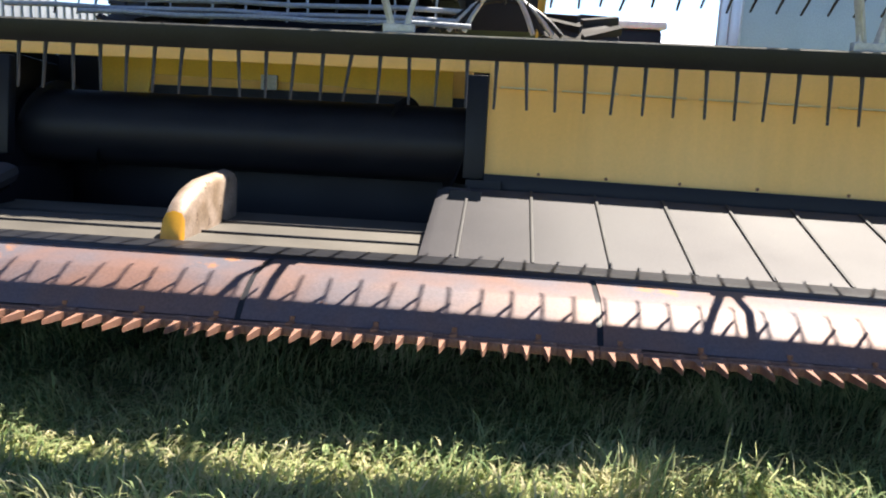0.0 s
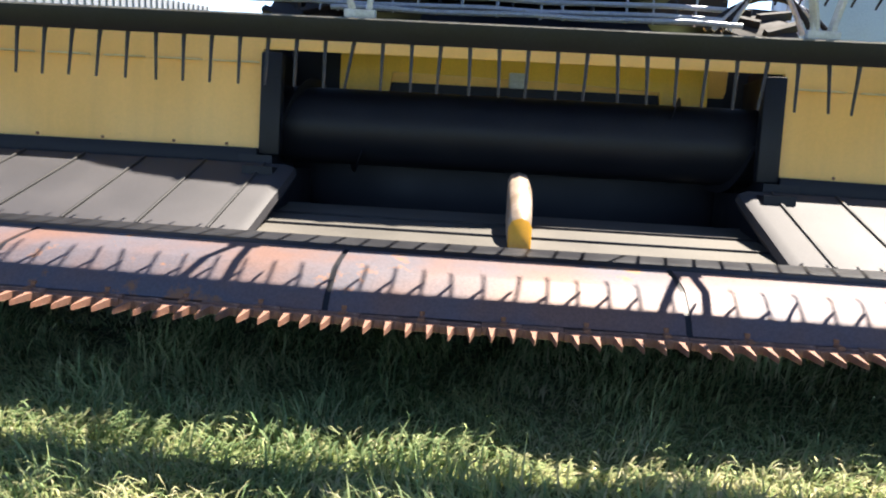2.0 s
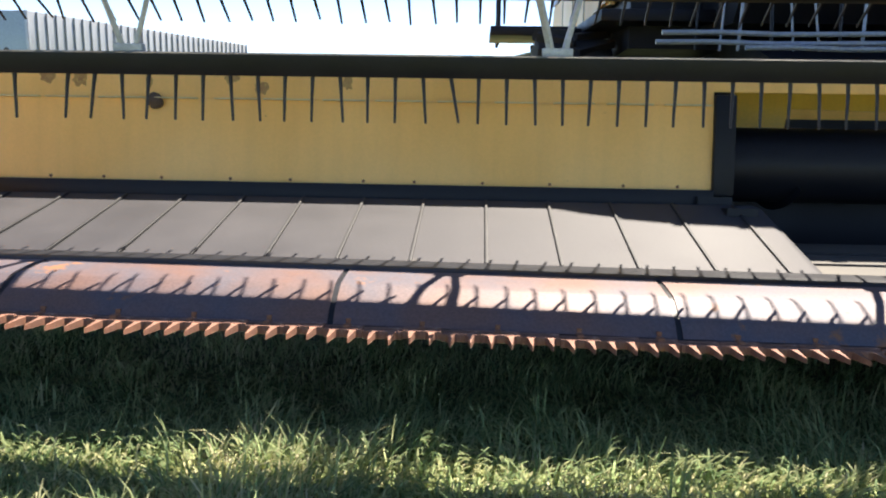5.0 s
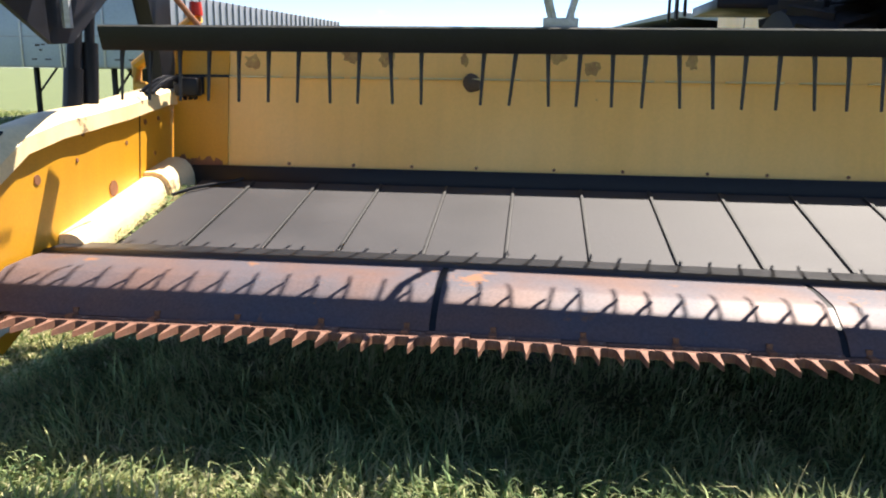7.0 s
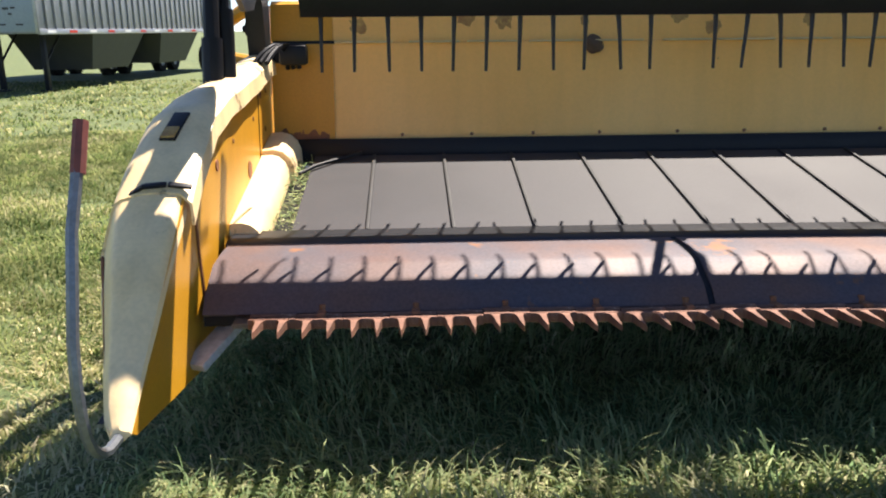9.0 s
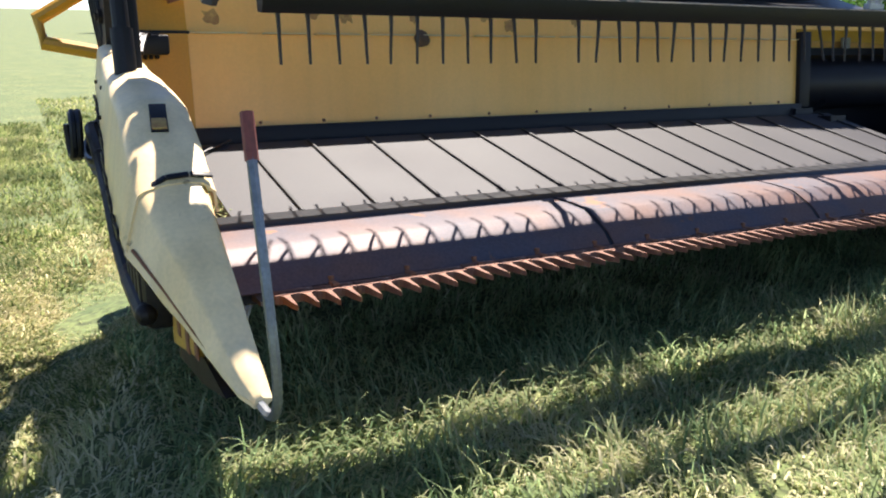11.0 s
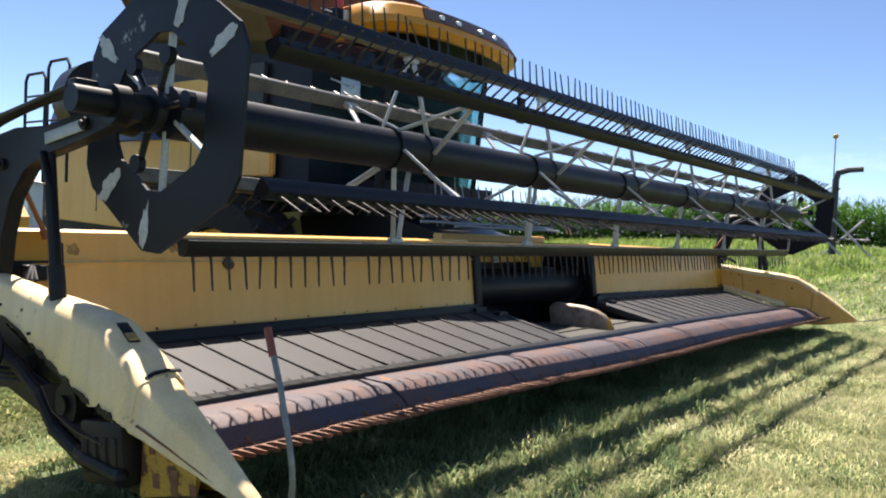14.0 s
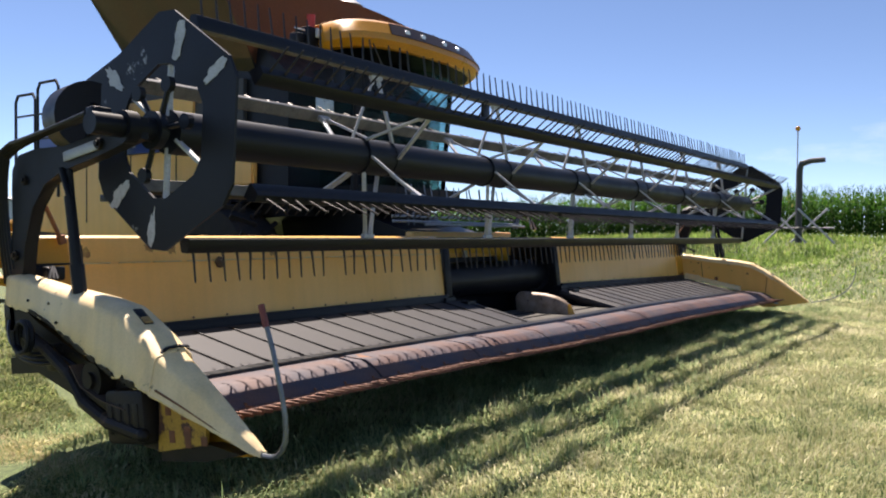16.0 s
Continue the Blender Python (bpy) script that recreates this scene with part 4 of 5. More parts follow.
STEEL_DARK = surface("dark worn steel", (0.10, 0.085, 0.075), (0.2, 0.16, 0.14), 0.5, 0.6, scale=9, fine=90, spots=(0.4, 0.36, 0.33), spot_amount=0.4, spot_scale=18)
CREAM_WORN = surface("rubbed brown metal", (0.25, 0.18, 0.125), (0.40, 0.31, 0.25), 0.5, 0.25, scale=9, fine=60, amount=1.0, bump=0.2, spots=(0.10, 0.06, 0.04), spot_amount=0.5, spot_scale=11)
PLATE = surface("rubbed cutterbar steel", (0.145, 0.080, 0.064), (0.070, 0.074, 0.098), 0.58, 0.15, scale=2.6, fine=90, amount=1.0, bump=0.15, spots=(0.22, 0.10, 0.05), spot_amount=0.52, spot_scale=2.6, spec=0.4)
STAIN = surface("brown paint wear", (0.34, 0.17, 0.06), (0.5, 0.31, 0.10), 0.7, scale=12, fine=90, amount=1.0, spots=(0.55, 0.36, 0.1), spot_amount=0.6, spot_scale=14)
MUD = surface("dried mud", (0.09, 0.06, 0.04), (0.14, 0.09, 0.06), 0.95, scale=30, fine=120, bump=0.6)
RODMAT = surface("weathered rod", (0.20, 0.22, 0.25), (0.13, 0.13, 0.14), 0.45, 0.6, scale=9, fine=90, spots=(0.2, 0.1, 0.05), spot_amount=0.35)
RED_RUST = surface("red paint worn", (0.22, 0.05, 0.04), (0.14, 0.05, 0.04), 0.6, scale=20)
header = build_header()

# ---- the pickup reel ----
AXLE = (-1.33, 2.40)     # its y and z
BATS = [math.radians(-86.6 + 60 * k) for k in range(6)]
REACH = 0.71
HUBS = [-4.42, -2.56, -0.70, 1.16, 3.02, 4.88]


def bat_at(a, r=REACH):
    """Place of a bat as an offset from the axle; the angle runs from the back of the machine upwards."""
    return Vector((0, r * math.cos(a), r * math.sin(a)))


def build_reel():
    reel = thing("pickup_reel", Matrix.Translation((0, *AXLE)), "long black pickup reel with steel tines and grey spider arms", "harvester reel")
    bm = BM()
    rod(bm, (-6.38, 0, 0), (6.74, 0, 0), 0.14, 28)
    part("centre_tube", bm, BLACK, reel, "thick black reel tube")
    bm = BM()
    pipe(bm, [(0, 0, 0.02), (0, 0, -0.03), (0, 0.004, -0.08), (0, 0.011, -0.14), (0, 0.016, -0.20)], 0.0065, 5, [0.011, 0.009, 0.0075, 0.007, 0.006])
    tine = finish(bm)
    for i, a in enumerate(BATS):
        at = bat_at(a)
        turn = Matrix.Rotation(a + math.pi / 2, 4, "X")
        # channel section; its flat dusty face towards the tube has sunlight painted in
        bm = BM()
        prism(bm, [(-0.050, 0.022), (-0.050, 0.038), (-0.044, 0.044), (0.044, 0.044), (0.050, 0.038), (0.050, 0.022), (0.032, -0.045), (0.024, -0.054), (-0.024, -0.054), (-0.032, -0.045)], -6.22, 6.60)
        for f in bm.faces:
            f.material_index = int(f.calc_center_median().z > 0.040)
        me = finish(bm)
        me.materials.append(BLACK)
        me.materials.append(DUSTY_LIT)
        bat = part("bat", me, BLACK, reel, "black reel bat with a dusty top in a sunlit tan, carrying steel tines")
        bat.matrix_basis = Matrix.Translation(at) @ turn
        n = 106
        for k in range(n):
            x = -6.15 + k * 0.1206
            lean = random.gauss(0, 1.8) + (random.gauss(0, 14) if random.random() < 0.06 else 0)
            if random.random() < 0.02:
                continue
            t = part("tine", tine, TINE, bat)
            t.matrix_basis = Matrix.Translation((x, 0.0, -0.05)) @ pose(0, 0, 0, random.gauss(-16, 2.5), lean, 0)
    # spiders: each bat sits on a narrow V of flat struts that spreads towards the tube
    for x in HUBS:
        bm = BM()
        rod(bm, (x - 0.19, 0, 0), (x + 0.19, 0, 0), 0.146, 24)
        for dx in (-0.17, 0.17):
            rod(bm, (x + dx - 0.014, 0, 0), (x + dx + 0.014, 0, 0), 0.153, 24)
        hub = part("spider_hub", bm, BLACK, reel)
        for i, a in enumerate(BATS):
            at = bat_at(a, REACH - 0.06)
            for dx in (-0.17, 0.17):
                bm = BM()
                foot = bat_at(a + (0.5 if dx > 0 else -0.5), 0.15)
                p, q = Vector((x + dx, foot.y, foot.z)), Vector((x + dx * 0.16, at.y, at.z))
                m = Matrix.Translation((p + q) / 2) @ (q - p).to_track_quat("Z", "Y").to_matrix().to_4x4()
                obox(bm, m, 0.034, 0.020, (q - p).length, 0.004)
                part("spider_arm", bm, GALV, hub, "galvanised strut")
            bm = BM()
            turn = Matrix.Translation((x, *at.yz)) @ Matrix.Rotation(a - math.pi / 2, 4, "X")
            obox(bm, turn, 0.13, 0.045, 0.035, 0.005)
            for dx in (-0.04, 0.04):
                obox(bm, turn @ Matrix.Translation((dx, 0, -0.03)), 0.02, 0.03, 0.06, 0.003)
            part("bat_clamp", bm, GALV, hub, "pale clamp plate")
    # end shields: six-sided rings
    for s in (-1, 1):
        bm = BM()
        x0, x1 = (-6.40, -6.42) if s < 0 else (6.76, 6.78)
        for x in (x0, x1):
            for i in range(6):
                for turn in (-0.10, 0.10):
                    for r in (0.42, 0.745):
                        o = bat_at(BATS[i] + turn * (1.5 if r < 0.5 else 1), r)
                        bm.verts.new((x, o.y, o.z))
        bm.verts.ensure_lookup_table()
        v = bm.verts
        for i in range(12):
            j = (i + 1) % 12
            a, b, c, d = 2 * i, 2 * i + 1, 2 * j + 1, 2 * j
            bm.faces.new((v[a], v[b], v[c], v[d]))
            bm.faces.new((v[24 + a], v[24 + d], v[24 + c], v[24 + b]))
            bm.faces.new((v[b], v[24 + b], v[24 + c], v[c]))
            bm.faces.new((v[a], v[d], v[24 + d], v[24 + a]))
        shield = part("end_shield", bm, BLACK_WORN, reel, "black six-sided shield plate with paint worn to bare metal", smooth=0)
        for i, (r0, dr, da, off) in enumerate(((0.62, 0.11, 0.06, 0.1), (0.58, 0.13, 0.08, -0.25), (0.62, 0.12, 0.07, 0.05), (0.57, 0.13, 0.08, 0.25), (0.60, 0.12, 0.06, -0.1))):
            bm = BM()
            pts = []
            for k in range(21):
                ang = 2 * math.pi * k / 21
                w = 1 + 0.6 * noise.noise((math.cos(ang) * 2.2, math.sin(ang) * 2.2, i * 3.0))
                o = bat_at(BATS[i] + off + da * w * math.cos(ang), r0 + dr * w * math.sin(ang))
                pts.append((x1 + s * 0.001, o.y, o.z))
            patch(bm, pts, (s, 0, 0), 0.003)
            part("bare_patch", bm, BARE, shield)
        for i in range(6):
            if s < 0 and i in (1, 4):
                continue
            bm = BM()
            p, q = bat_at(BATS[i], 0.1), bat_at(BATS[i], 0.68)
            rod(bm, (x0 - s * 0.03, p.y, p.z), (x0 - s * 0.03, q.y, q.z), 0.02, 6)
            part("shield_arm", bm, GALV, shield)
        bm = BM()
        rod(bm, (x0, 0, 0), (x1 + s * 0.14, 0, 0), 0.065, 16)
        rod(bm, (x1 + s * 0.03, 0.0, 0.0), (x1 + s * 0.08, 0, 0), 0.12, 16)
        part("cam_hub", bm, BLACK, shield)
        for i in range(5):
            bm = BM()
            c = bat_at(BATS[i] + 0.35, 0.30)
            rod(bm, (x1 + s * 0.02, c.y, c.z), (x1 + s * 0.06, c.y, c.z), 0.05, 10)
            rod(bm, (x1 + s * 0.03, 0, 0), (x1 + s * 0.03, c.y, c.z), 0.018, 6)
            part("cam_roller", bm, BLACK, shield)
    return reel


def build_reel_arm(s):
    y0, z0 = 0.0, 1.75
    arm = thing("reel_arm", Matrix.Translation((-6.6 if s < 0 else 7.0, y0, z0)), "black reel support arm with hydraulic cylinder and hoses", "reel arm", "reel support arms")

    def at(x, y, z):
        return (s * (x - 6.6), y - y0, z - z0)
    bm = BM()
    pts = [(-1.40, 2.46), (-1.0, 2.385), (-0.6, 2.32), (-0.25, 2.33), (-0.02, 2.30), (0.07, 2.20), (0.07, 2.05), (0.05, 1.85), (0.10, 1.42), (-0.08, 1.42), (-0.11, 1.70), (-0.20, 1.93), (-0.36, 2.09), (-0.56, 2.16), (-1.0, 2.245), (-1.40, 2.33)]
    prism(bm, [(y - y0, z - z0) for y, z in pts], -0.045, 0.045)
    bmesh.ops.bevel(bm, geom=[e for e in bm.edges if abs(e.verts[0].co.x - e.verts[1].co.x) < 1e-6], offset=0.008, segments=1, affect="EDGES")
    beam = part("beam", bm, BLACK, arm, "black steel box beam")
    for y, z in ((-1.02, 2.32), (-0.12, 2.12), (0.0, 1.60)):
        bm = BM()
        rod(bm, at(6.64, y, z), at(6.665, y, z), 0.035, 12)
        rod(bm, at(6.66, y, z), at(6.68, y, z), 0.018, 6)
        part("pivot_pin", bm, GREASE, beam)
    bm = BM()
    rod(bm, at(6.62, -0.62, 2.20), at(6.62, -0.71, 1.62), 0.024, 10)
    rod(bm, at(6.62, -0.70, 1.68), at(6.62, -0.74, 1.34), 0.040, 14)
    part("lift_cylinder", bm, BLACK, arm, "hydraulic ram standing on the end sheet")
    bm = BM()
    rod(bm, at(6.66, -0.60, 2.18), at(6.66, -0.72, 1.95), 0.02, 10)
    rod(bm, at(6.66, -0.70, 2.0), at(6.66, -0.83, 1.34), 0.034, 12)
    rod(bm, at(6.66, -0.785, 1.56), at(6.66, -0.83, 1.33), 0.045, 12)
    part("guide_tube", bm, BLACK, arm)
    bm = BM()
    rod(bm, at(6.45, -1.33, 2.40), at(6.68, -1.33, 2.40), 0.075, 16)
    rod(bm, at(6.62, -1.33, 2.40), at(6.70, -1.33, 2.40), 0.10, 16)
    rod(bm, at(6.70, -1.33, 2.40), at(6.90, -1.33, 2.40), 0.068, 16)
    obox(bm, Matrix.Translation(at(6.80, -1.26, 2.47)), 0.12, 0.09, 0.07, 0.012)
    part("drive_motor", bm, BLACK, arm, "round black hydraulic motor")
    for k in range(4):
        bm = BM()
        o = 0.035 * k
        pipe(bm, bend(at(6.74 + o, -1.20, 2.47), at(6.72 + o, -0.60, 2.44 - o * 0.6), at(6.69 + o * 0.5, -0.10, 2.33 + o * 0.3), 10) + bend(at(6.69 + o * 0.5, 0.03, 2.27 + o * 0.4), at(6.67 + o * 0.5, 0.16, 2.0), at(6.64, 0.05 + o, 1.50 - o), 7), 0.015, 6)
        part("hose", bm, BLACK, arm)
    bm = BM()
    obox(bm, Matrix.Translation(at(6.655, -0.82, 2.285)) @ pose(0, 0, 0, -9), 0.012, 0.40, 0.065, 0.003)
    part("plain_plate", bm, ZINC, arm, "pale dirty label strip")
    bm = BM()
    rod(bm, at(6.3, 0.04, 1.70), at(6.58, -0.12, 2.10), 0.016, 8)
    rod(bm, at(6.29, 0.04, 1.68), at(6.31, 0.04, 1.74), 0.032, 8)
    part("brace", bm, RUST, arm)
    for k in range(3):
        bm = BM()
        pipe(bm, bend(at(6.52 + 0.03 * k, -0.30, 1.44), at(6.44, -0.05 - 0.05 * k, 1.62), at(6.40 + 0.03 * k, -0.02, 1.40), 8), 0.013, 6)
        part("short_hose", bm, BLACK, arm)
    bm = BM()
    obox(bm, Matrix.Translation(at(6.42, -0.07, 1.47)), 0.14, 0.08, 0.10, 0.015)
    part("valve_block", bm, BLACK, arm)
    return arm


# bat face colour: tan for dust and for the sun on it
DUSTY_LIT = surface("dust and sunlit tone on black paint", (0.22, 0.20, 0.165), (0.10, 0.095, 0.085), 0.7, scale=5, fine=60, amount=0.9, bump=0.05, spots=(0.03, 0.03, 0.032), spot_amount=0.5, spot_scale=9)
TINE = surface("tine steel", (0.03, 0.027, 0.027), (0.07, 0.055, 0.045), 0.5, 0.5, scale=20, bump=0)
reel_thing = build_reel()
for s in (-1, 1):
    build_reel_arm(s)

# ---- the combine ----
def wheel(x, y, z, r, width, parent, name="front_wheel", lugs=22, rim=None):
    """A tractor tyre with lugs and a rim; x is its middle."""
    bm = BM()
    n = 40
    rings = []
    for u, rr in ((-0.5, 0.58), (-0.5, 0.86), (-0.46, 0.95), (-0.3, 0.985), (0.3, 0.985), (0.46, 0.95), (0.5, 0.86), (0.5, 0.58)):
        rings.append([bm.verts.new((x + u * width, y + r * rr * math.cos(2 * math.pi * k / n), z + r * rr * math.sin(2 * math.pi * k / n))) for k in range(n)])
    for a, b in zip(rings, rings[1:] + rings[:1]):
        for k in range(n):
            bm.faces.new((a[k], a[(k + 1) % n], b[(k + 1) % n], b[k]))
    w = new(name)
    w.parent = parent
    tyre = part("tyre", bm, TYRE, w, "black lugged tyre")
    bm = BM()
    obox(bm, Matrix.Identity(4), width * 0.52, r * 0.055, r * 0.07)
    lug = finish(bm)
    for k in range(lugs):
        for sgn in (-1, 1):
            ang = 2 * math.pi * (k + (0.5 if sgn > 0 else 0)) / lugs
            m = Matrix.Translation((x + sgn * width * 0.24, y + r * math.cos(ang), z + r * math.sin(ang))) @ Matrix.Rotation(ang - math.pi / 2, 4, "X") @ pose(0, 0, 0, 0, 0, sgn * 28)
            part("lug", lug, TYRE, tyre).matrix_basis = m
    bm = BM()
    for s in (-1, 1):
        rod(bm, (x + s * width * 0.30, y, z), (x + s * width * 0.40, y, z), r * 0.585, 32, r * 0.57)
        rod(bm, (x + s * width * 0.34, y, z), (x + s * width * 0.46, y, z), r * 0.2, 16)
    part("rim", bm, rim or ORANGE, w, "pale steel rim" if rim else "yellow steel rim")
    return w


def build_combine():
    c = thing("combine_harvester", Matrix.Translation((0.12, 0.1, 0)), "large yellow combine harvester with dark cab glass and raised grain tank", "combine harvester")
    # body
    bm = BM()
    prism(bm, [(2.55, 2.0), (2.55, 4.0), (3.3, 4.6), (6.6, 4.75), (8.6, 4.1), (9.4, 3.2), (9.4, 1.5), (5.2, 1.3), (4.4, 1.9)], -1.68, 1.68)
    part("body", bm, BLACK, c, "dark machine body")
    for s in (-1, 1):
        bm = BM()
        prism(bm, [(3.15, 2.45), (3.15, 3.02), (8.9, 3.02), (9.2, 2.6), (9.1, 1.75), (5.9, 1.62), (4.6, 2.3), (4.1, 2.48)], *sorted((s * 1.69, s * 1.80)))
        bmesh.ops.bevel(bm, geom=[e for e in bm.edges], offset=0.03, segments=2, affect="EDGES")
        side = part("side_panel", bm, YELLOW, c, "yellow side shield")
        for y in (4.9, 6.1, 7.4):
            bm = BM()
            box(bm, *sorted((s * 1.795, s * 1.806)), y - 0.012, y + 0.012, 1.9, 3.0)
            part("panel_gap", bm, BLACK, side)
        bm = BM()
        prism(bm, [(5.4, 3.03), (5.4, 3.42), (8.9, 3.62), (9.2, 3.05)], *sorted((s * 1.69, s * 1.79)))
        blue = part("blue_panel", bm, BLUE, c, "blue upper side panel with pale marks")
        for k in range(4):
            bm = BM()
            box(bm, *sorted((s * 1.79, s * 1.796)), 6.0 + k * 0.24, 6.16 + k * 0.24, 3.14, 3.32)
            part("mark", bm, WHITE, blue)
        bm = BM()
        prism(bm, [(3.4, 3.1), (3.4, 4.0), (8.6, 4.0), (8.8, 3.66), (5.4, 3.44), (5.3, 3.1)], *sorted((s * 1.69, s * 1.76)))
        part("upper_panel", bm, DARKGREY, c)
        bm = BM()
        prism(bm, [(4.5, 3.52), (4.5, 3.86), (6.3, 3.86), (6.5, 3.62), (5.6, 3.56)], *sorted((s * 1.758, s * 1.80)))
        part("upper_badge", bm, YELLOW, c, "yellow upper side panel")
    # feeder house
    bm = BM()
    prism(bm, [(0.75, 0.85), (0.75, 1.72), (3.1, 2.35), (3.6, 2.1), (3.4, 1.2)], -0.85, 0.85)
    part("feeder_house", bm, BLACK, c, "dark feeder house sloping down to the header")
    bm = BM()
    box(bm, -1.25, 1.25, 0.66, 0.80, 1.42, 1.80, 0.02)
    part("feeder_face", bm, YELLOW, c)
    bm = BM()
    box(bm, -2.9, 2.9, 3.2, 3.7, 0.85, 1.35, 0.05)
    for s in (-1, 1):
        rod(bm, (s * 0.95, 0.9, 0.9), (s * 0.95, 3.2, 1.1), 0.07, 10)
    part("front_axle", bm, BLACK, c)
    for s in (-1, 1):
        wheel(s * 2.1, 3.5, 1.10, 1.10, 0.75, c)
        wheel(s * 1.6, 8.4, 0.75, 0.75, 0.5, c, "rear_wheel", 18)
    # cab
    cab = new("cab")
    cab.parent = c
    cab.location.y = -0.12
    bm = BM()
    prism(bm, [(1.75, 2.15), (1.62, 2.3), (1.62, 2.45), (3.15, 2.45), (3.15, 2.1)], -1.05, 1.05)
    part("cab_floor", bm, BLACK, cab)
    front = [(-1.02, 2.0), (-0.72, 1.68), (0.0, 1.55), (0.72, 1.68), (1.02, 2.0)]
    for i, ((xa, ya), (xb, yb)) in enumerate(zip(front, front[1:])):
        bm = BM()
        v = [bm.verts.new(p) for p in ((xa, ya, 2.45), (xb, yb, 2.45), (xb * 1.05, yb - 0.12, 4.15), (xa * 1.05, ya - 0.12, 4.15))]
        bm.faces.new(v)
        bmesh.ops.solidify(bm, geom=bm.faces, thickness=0.012)
        part("windscreen", bm, GLASS, cab, "greenish curved cab glass", smooth=0)
    for s in (-1, 1):
        bm = BM()
        prism(bm, [(2.05, 2.45), (3.0, 2.45), (3.0, 4.15), (1.95, 4.15)], *sorted((s * 1.04, s * 1.055)))
        part("side_window", bm, GLASS, cab)
        for y0, y1, lean in ((2.0, 1.88, 0.07), (3.05, 3.05, 0.08)):
            bm = BM()
            rod(bm, (s * 1.04, y0, 2.3), (s * 1.08, y1, 4.2), lean, 8)
            part("pillar", bm, BLACK, cab)
    # rear wall takes the grey-blue of reflections in the side glass
    bm = BM()
    box(bm, -1.0, 1.0, 3.05, 3.12, 2.4, 4.15)
    part("rear_wall", bm, INTERIOR, cab, "cab rear wall coloured grey-blue like the reflecting glass")
    bm = BM()
    box(bm, -0.28, 0.28, 2.5, 2.65, 2.9, 3.65, 0.05)
    box(bm, -0.28, 0.28, 2.15, 2.6, 2.8, 2.95, 0.05)
    part("seat", bm, DARKGREY, cab)
    bm = BM()
    rod(bm, (0, 1.95, 2.45), (0, 2.05, 3.1), 0.05, 8)
    pipe(bm, [(0.2 * math.cos(a), 2.05 + 0.1 * math.sin(a), 3.1 + 0.17 * math.sin(a)) for a in [i * math.pi / 6 for i in range(13)]], 0.016, 6)
    part("steering_column", bm, BLACK, cab)
    # roof: curved visor with lights
    def arc(k, n, push=0.0, wide=1.0):
        a = -1.0 + 2.0 * k / n
        q = a * math.pi / 2
        return (1.62 * wide * math.copysign(abs(math.sin(q)) ** 0.78, a), 2.08 - 0.66 * max(0.0, math.cos(q)) ** 0.78 - push)
    n = 18
    bm = BM()
    sect = [(0.10, 4.16), (-0.02, 4.18), (-0.10, 4.27), (-0.10, 4.36), (0.0, 4.52), (0.12, 4.58)]
    rings = []
    for k in range(n + 1):
        ring = []
        for off, z in sect:
            x, y = arc(k, n, 0, 1 - off * 0.5)
            ring.append(bm.verts.new((x, y + off, z - 0.10 * abs(-1 + 2 * k / n) ** 2)))
        x, y = arc(k, n)
        dip = 0.10 * abs(-1 + 2 * k / n) ** 2
        ring.append(bm.verts.new((x * 0.9, 2.5, 4.58 - dip)))
        ring.append(bm.verts.new((x * 0.9, 2.5, 4.16 - dip)))
        rings.append(ring)
    for a, b in zip(rings, rings[1:]):
        for i in range(len(a)):
            bm.faces.new((a[i], a[(i + 1) % len(a)], b[(i + 1) % len(a)], b[i]))
    bm.faces.new(rings[0])
    bm.faces.new(rings[-1][::-1])
    roof = part("cab_roof", bm, AMBER, c, "curved orange-yellow cab roof with a row of work lights")
    roof.location = (0, -0.12, 0.16)
    bm = BM()
    under = []
    for k in range(n + 1):
        x, y = arc(k, n, 0, 0.96)
        dip = 0.10 * abs(-1 + 2 * k / n) ** 2
        under.append([bm.verts.new((x, y + 0.03, 4.168 - dip)), bm.verts.new((x * 0.93, y + 0.12, 4.12 - dip)), bm.verts.new((x * 0.9, 2.5, 4.12 - dip))])
    for a, b in zip(under, under[1:]):
        for i in range(2):
            bm.faces.new((a[i], a[i + 1], b[i + 1], b[i]))
    bmesh.ops.solidify(bm, geom=bm.faces, thickness=0.008)
    part("roof_lining", bm, BLACK, roof, "black underside of the cab roof")
    bm = BM()
    for k in range(6, n):
        pts = []
        for kk in (k, k + 1):
            for off, z in ((-0.112, 4.345), (0.0, 4.525)):
                x, y = arc(kk, n, 0, 1 - off * 0.5)
                pts.append(bm.verts.new((x, y + off - 0.008, z - 0.10 * abs(-1 + 2 * kk / n) ** 2 + 0.004)))
        bm.faces.new((pts[0], pts[2], pts[3], pts[1]))
    bmesh.ops.remove_doubles(bm, verts=bm.verts, dist=0.001)
    bmesh.ops.solidify(bm, geom=bm.faces, thickness=0.006)
    part("light_panel", bm, BROWN, roof, "dark brown visor panel")
    for k in (7.2, 8.3, 9.4, 10.5):
        x, y = arc(k, n)
        bm = BM()
        rod(bm, (x * 1.015, y - 0.085, 4.415), (x, y + 0.02, 4.43), 0.045, 14)
        part("work_light", bm, LAMP, roof, "round clear work light")
    for s in (-1, 1):
        bm = BM()
        x, y = s * 1.50, 1.84
        rod(bm, (x, y - 0.1, 4.36), (x, y + 0.05, 4.36), 0.065, 14)
        part("corner_light", bm, BLACK, roof)
        bm = BM()
        pipe(bm, [(s * 1.30, 1.95, 4.2), (s * 1.75, 1.65, 4.12), (s * 1.78, 1.62, 3.7)], 0.022, 7)
        box(bm, *sorted((s * 1.68, s * 1.88)), 1.59, 1.65, 3.55, 3.95, 0.02)
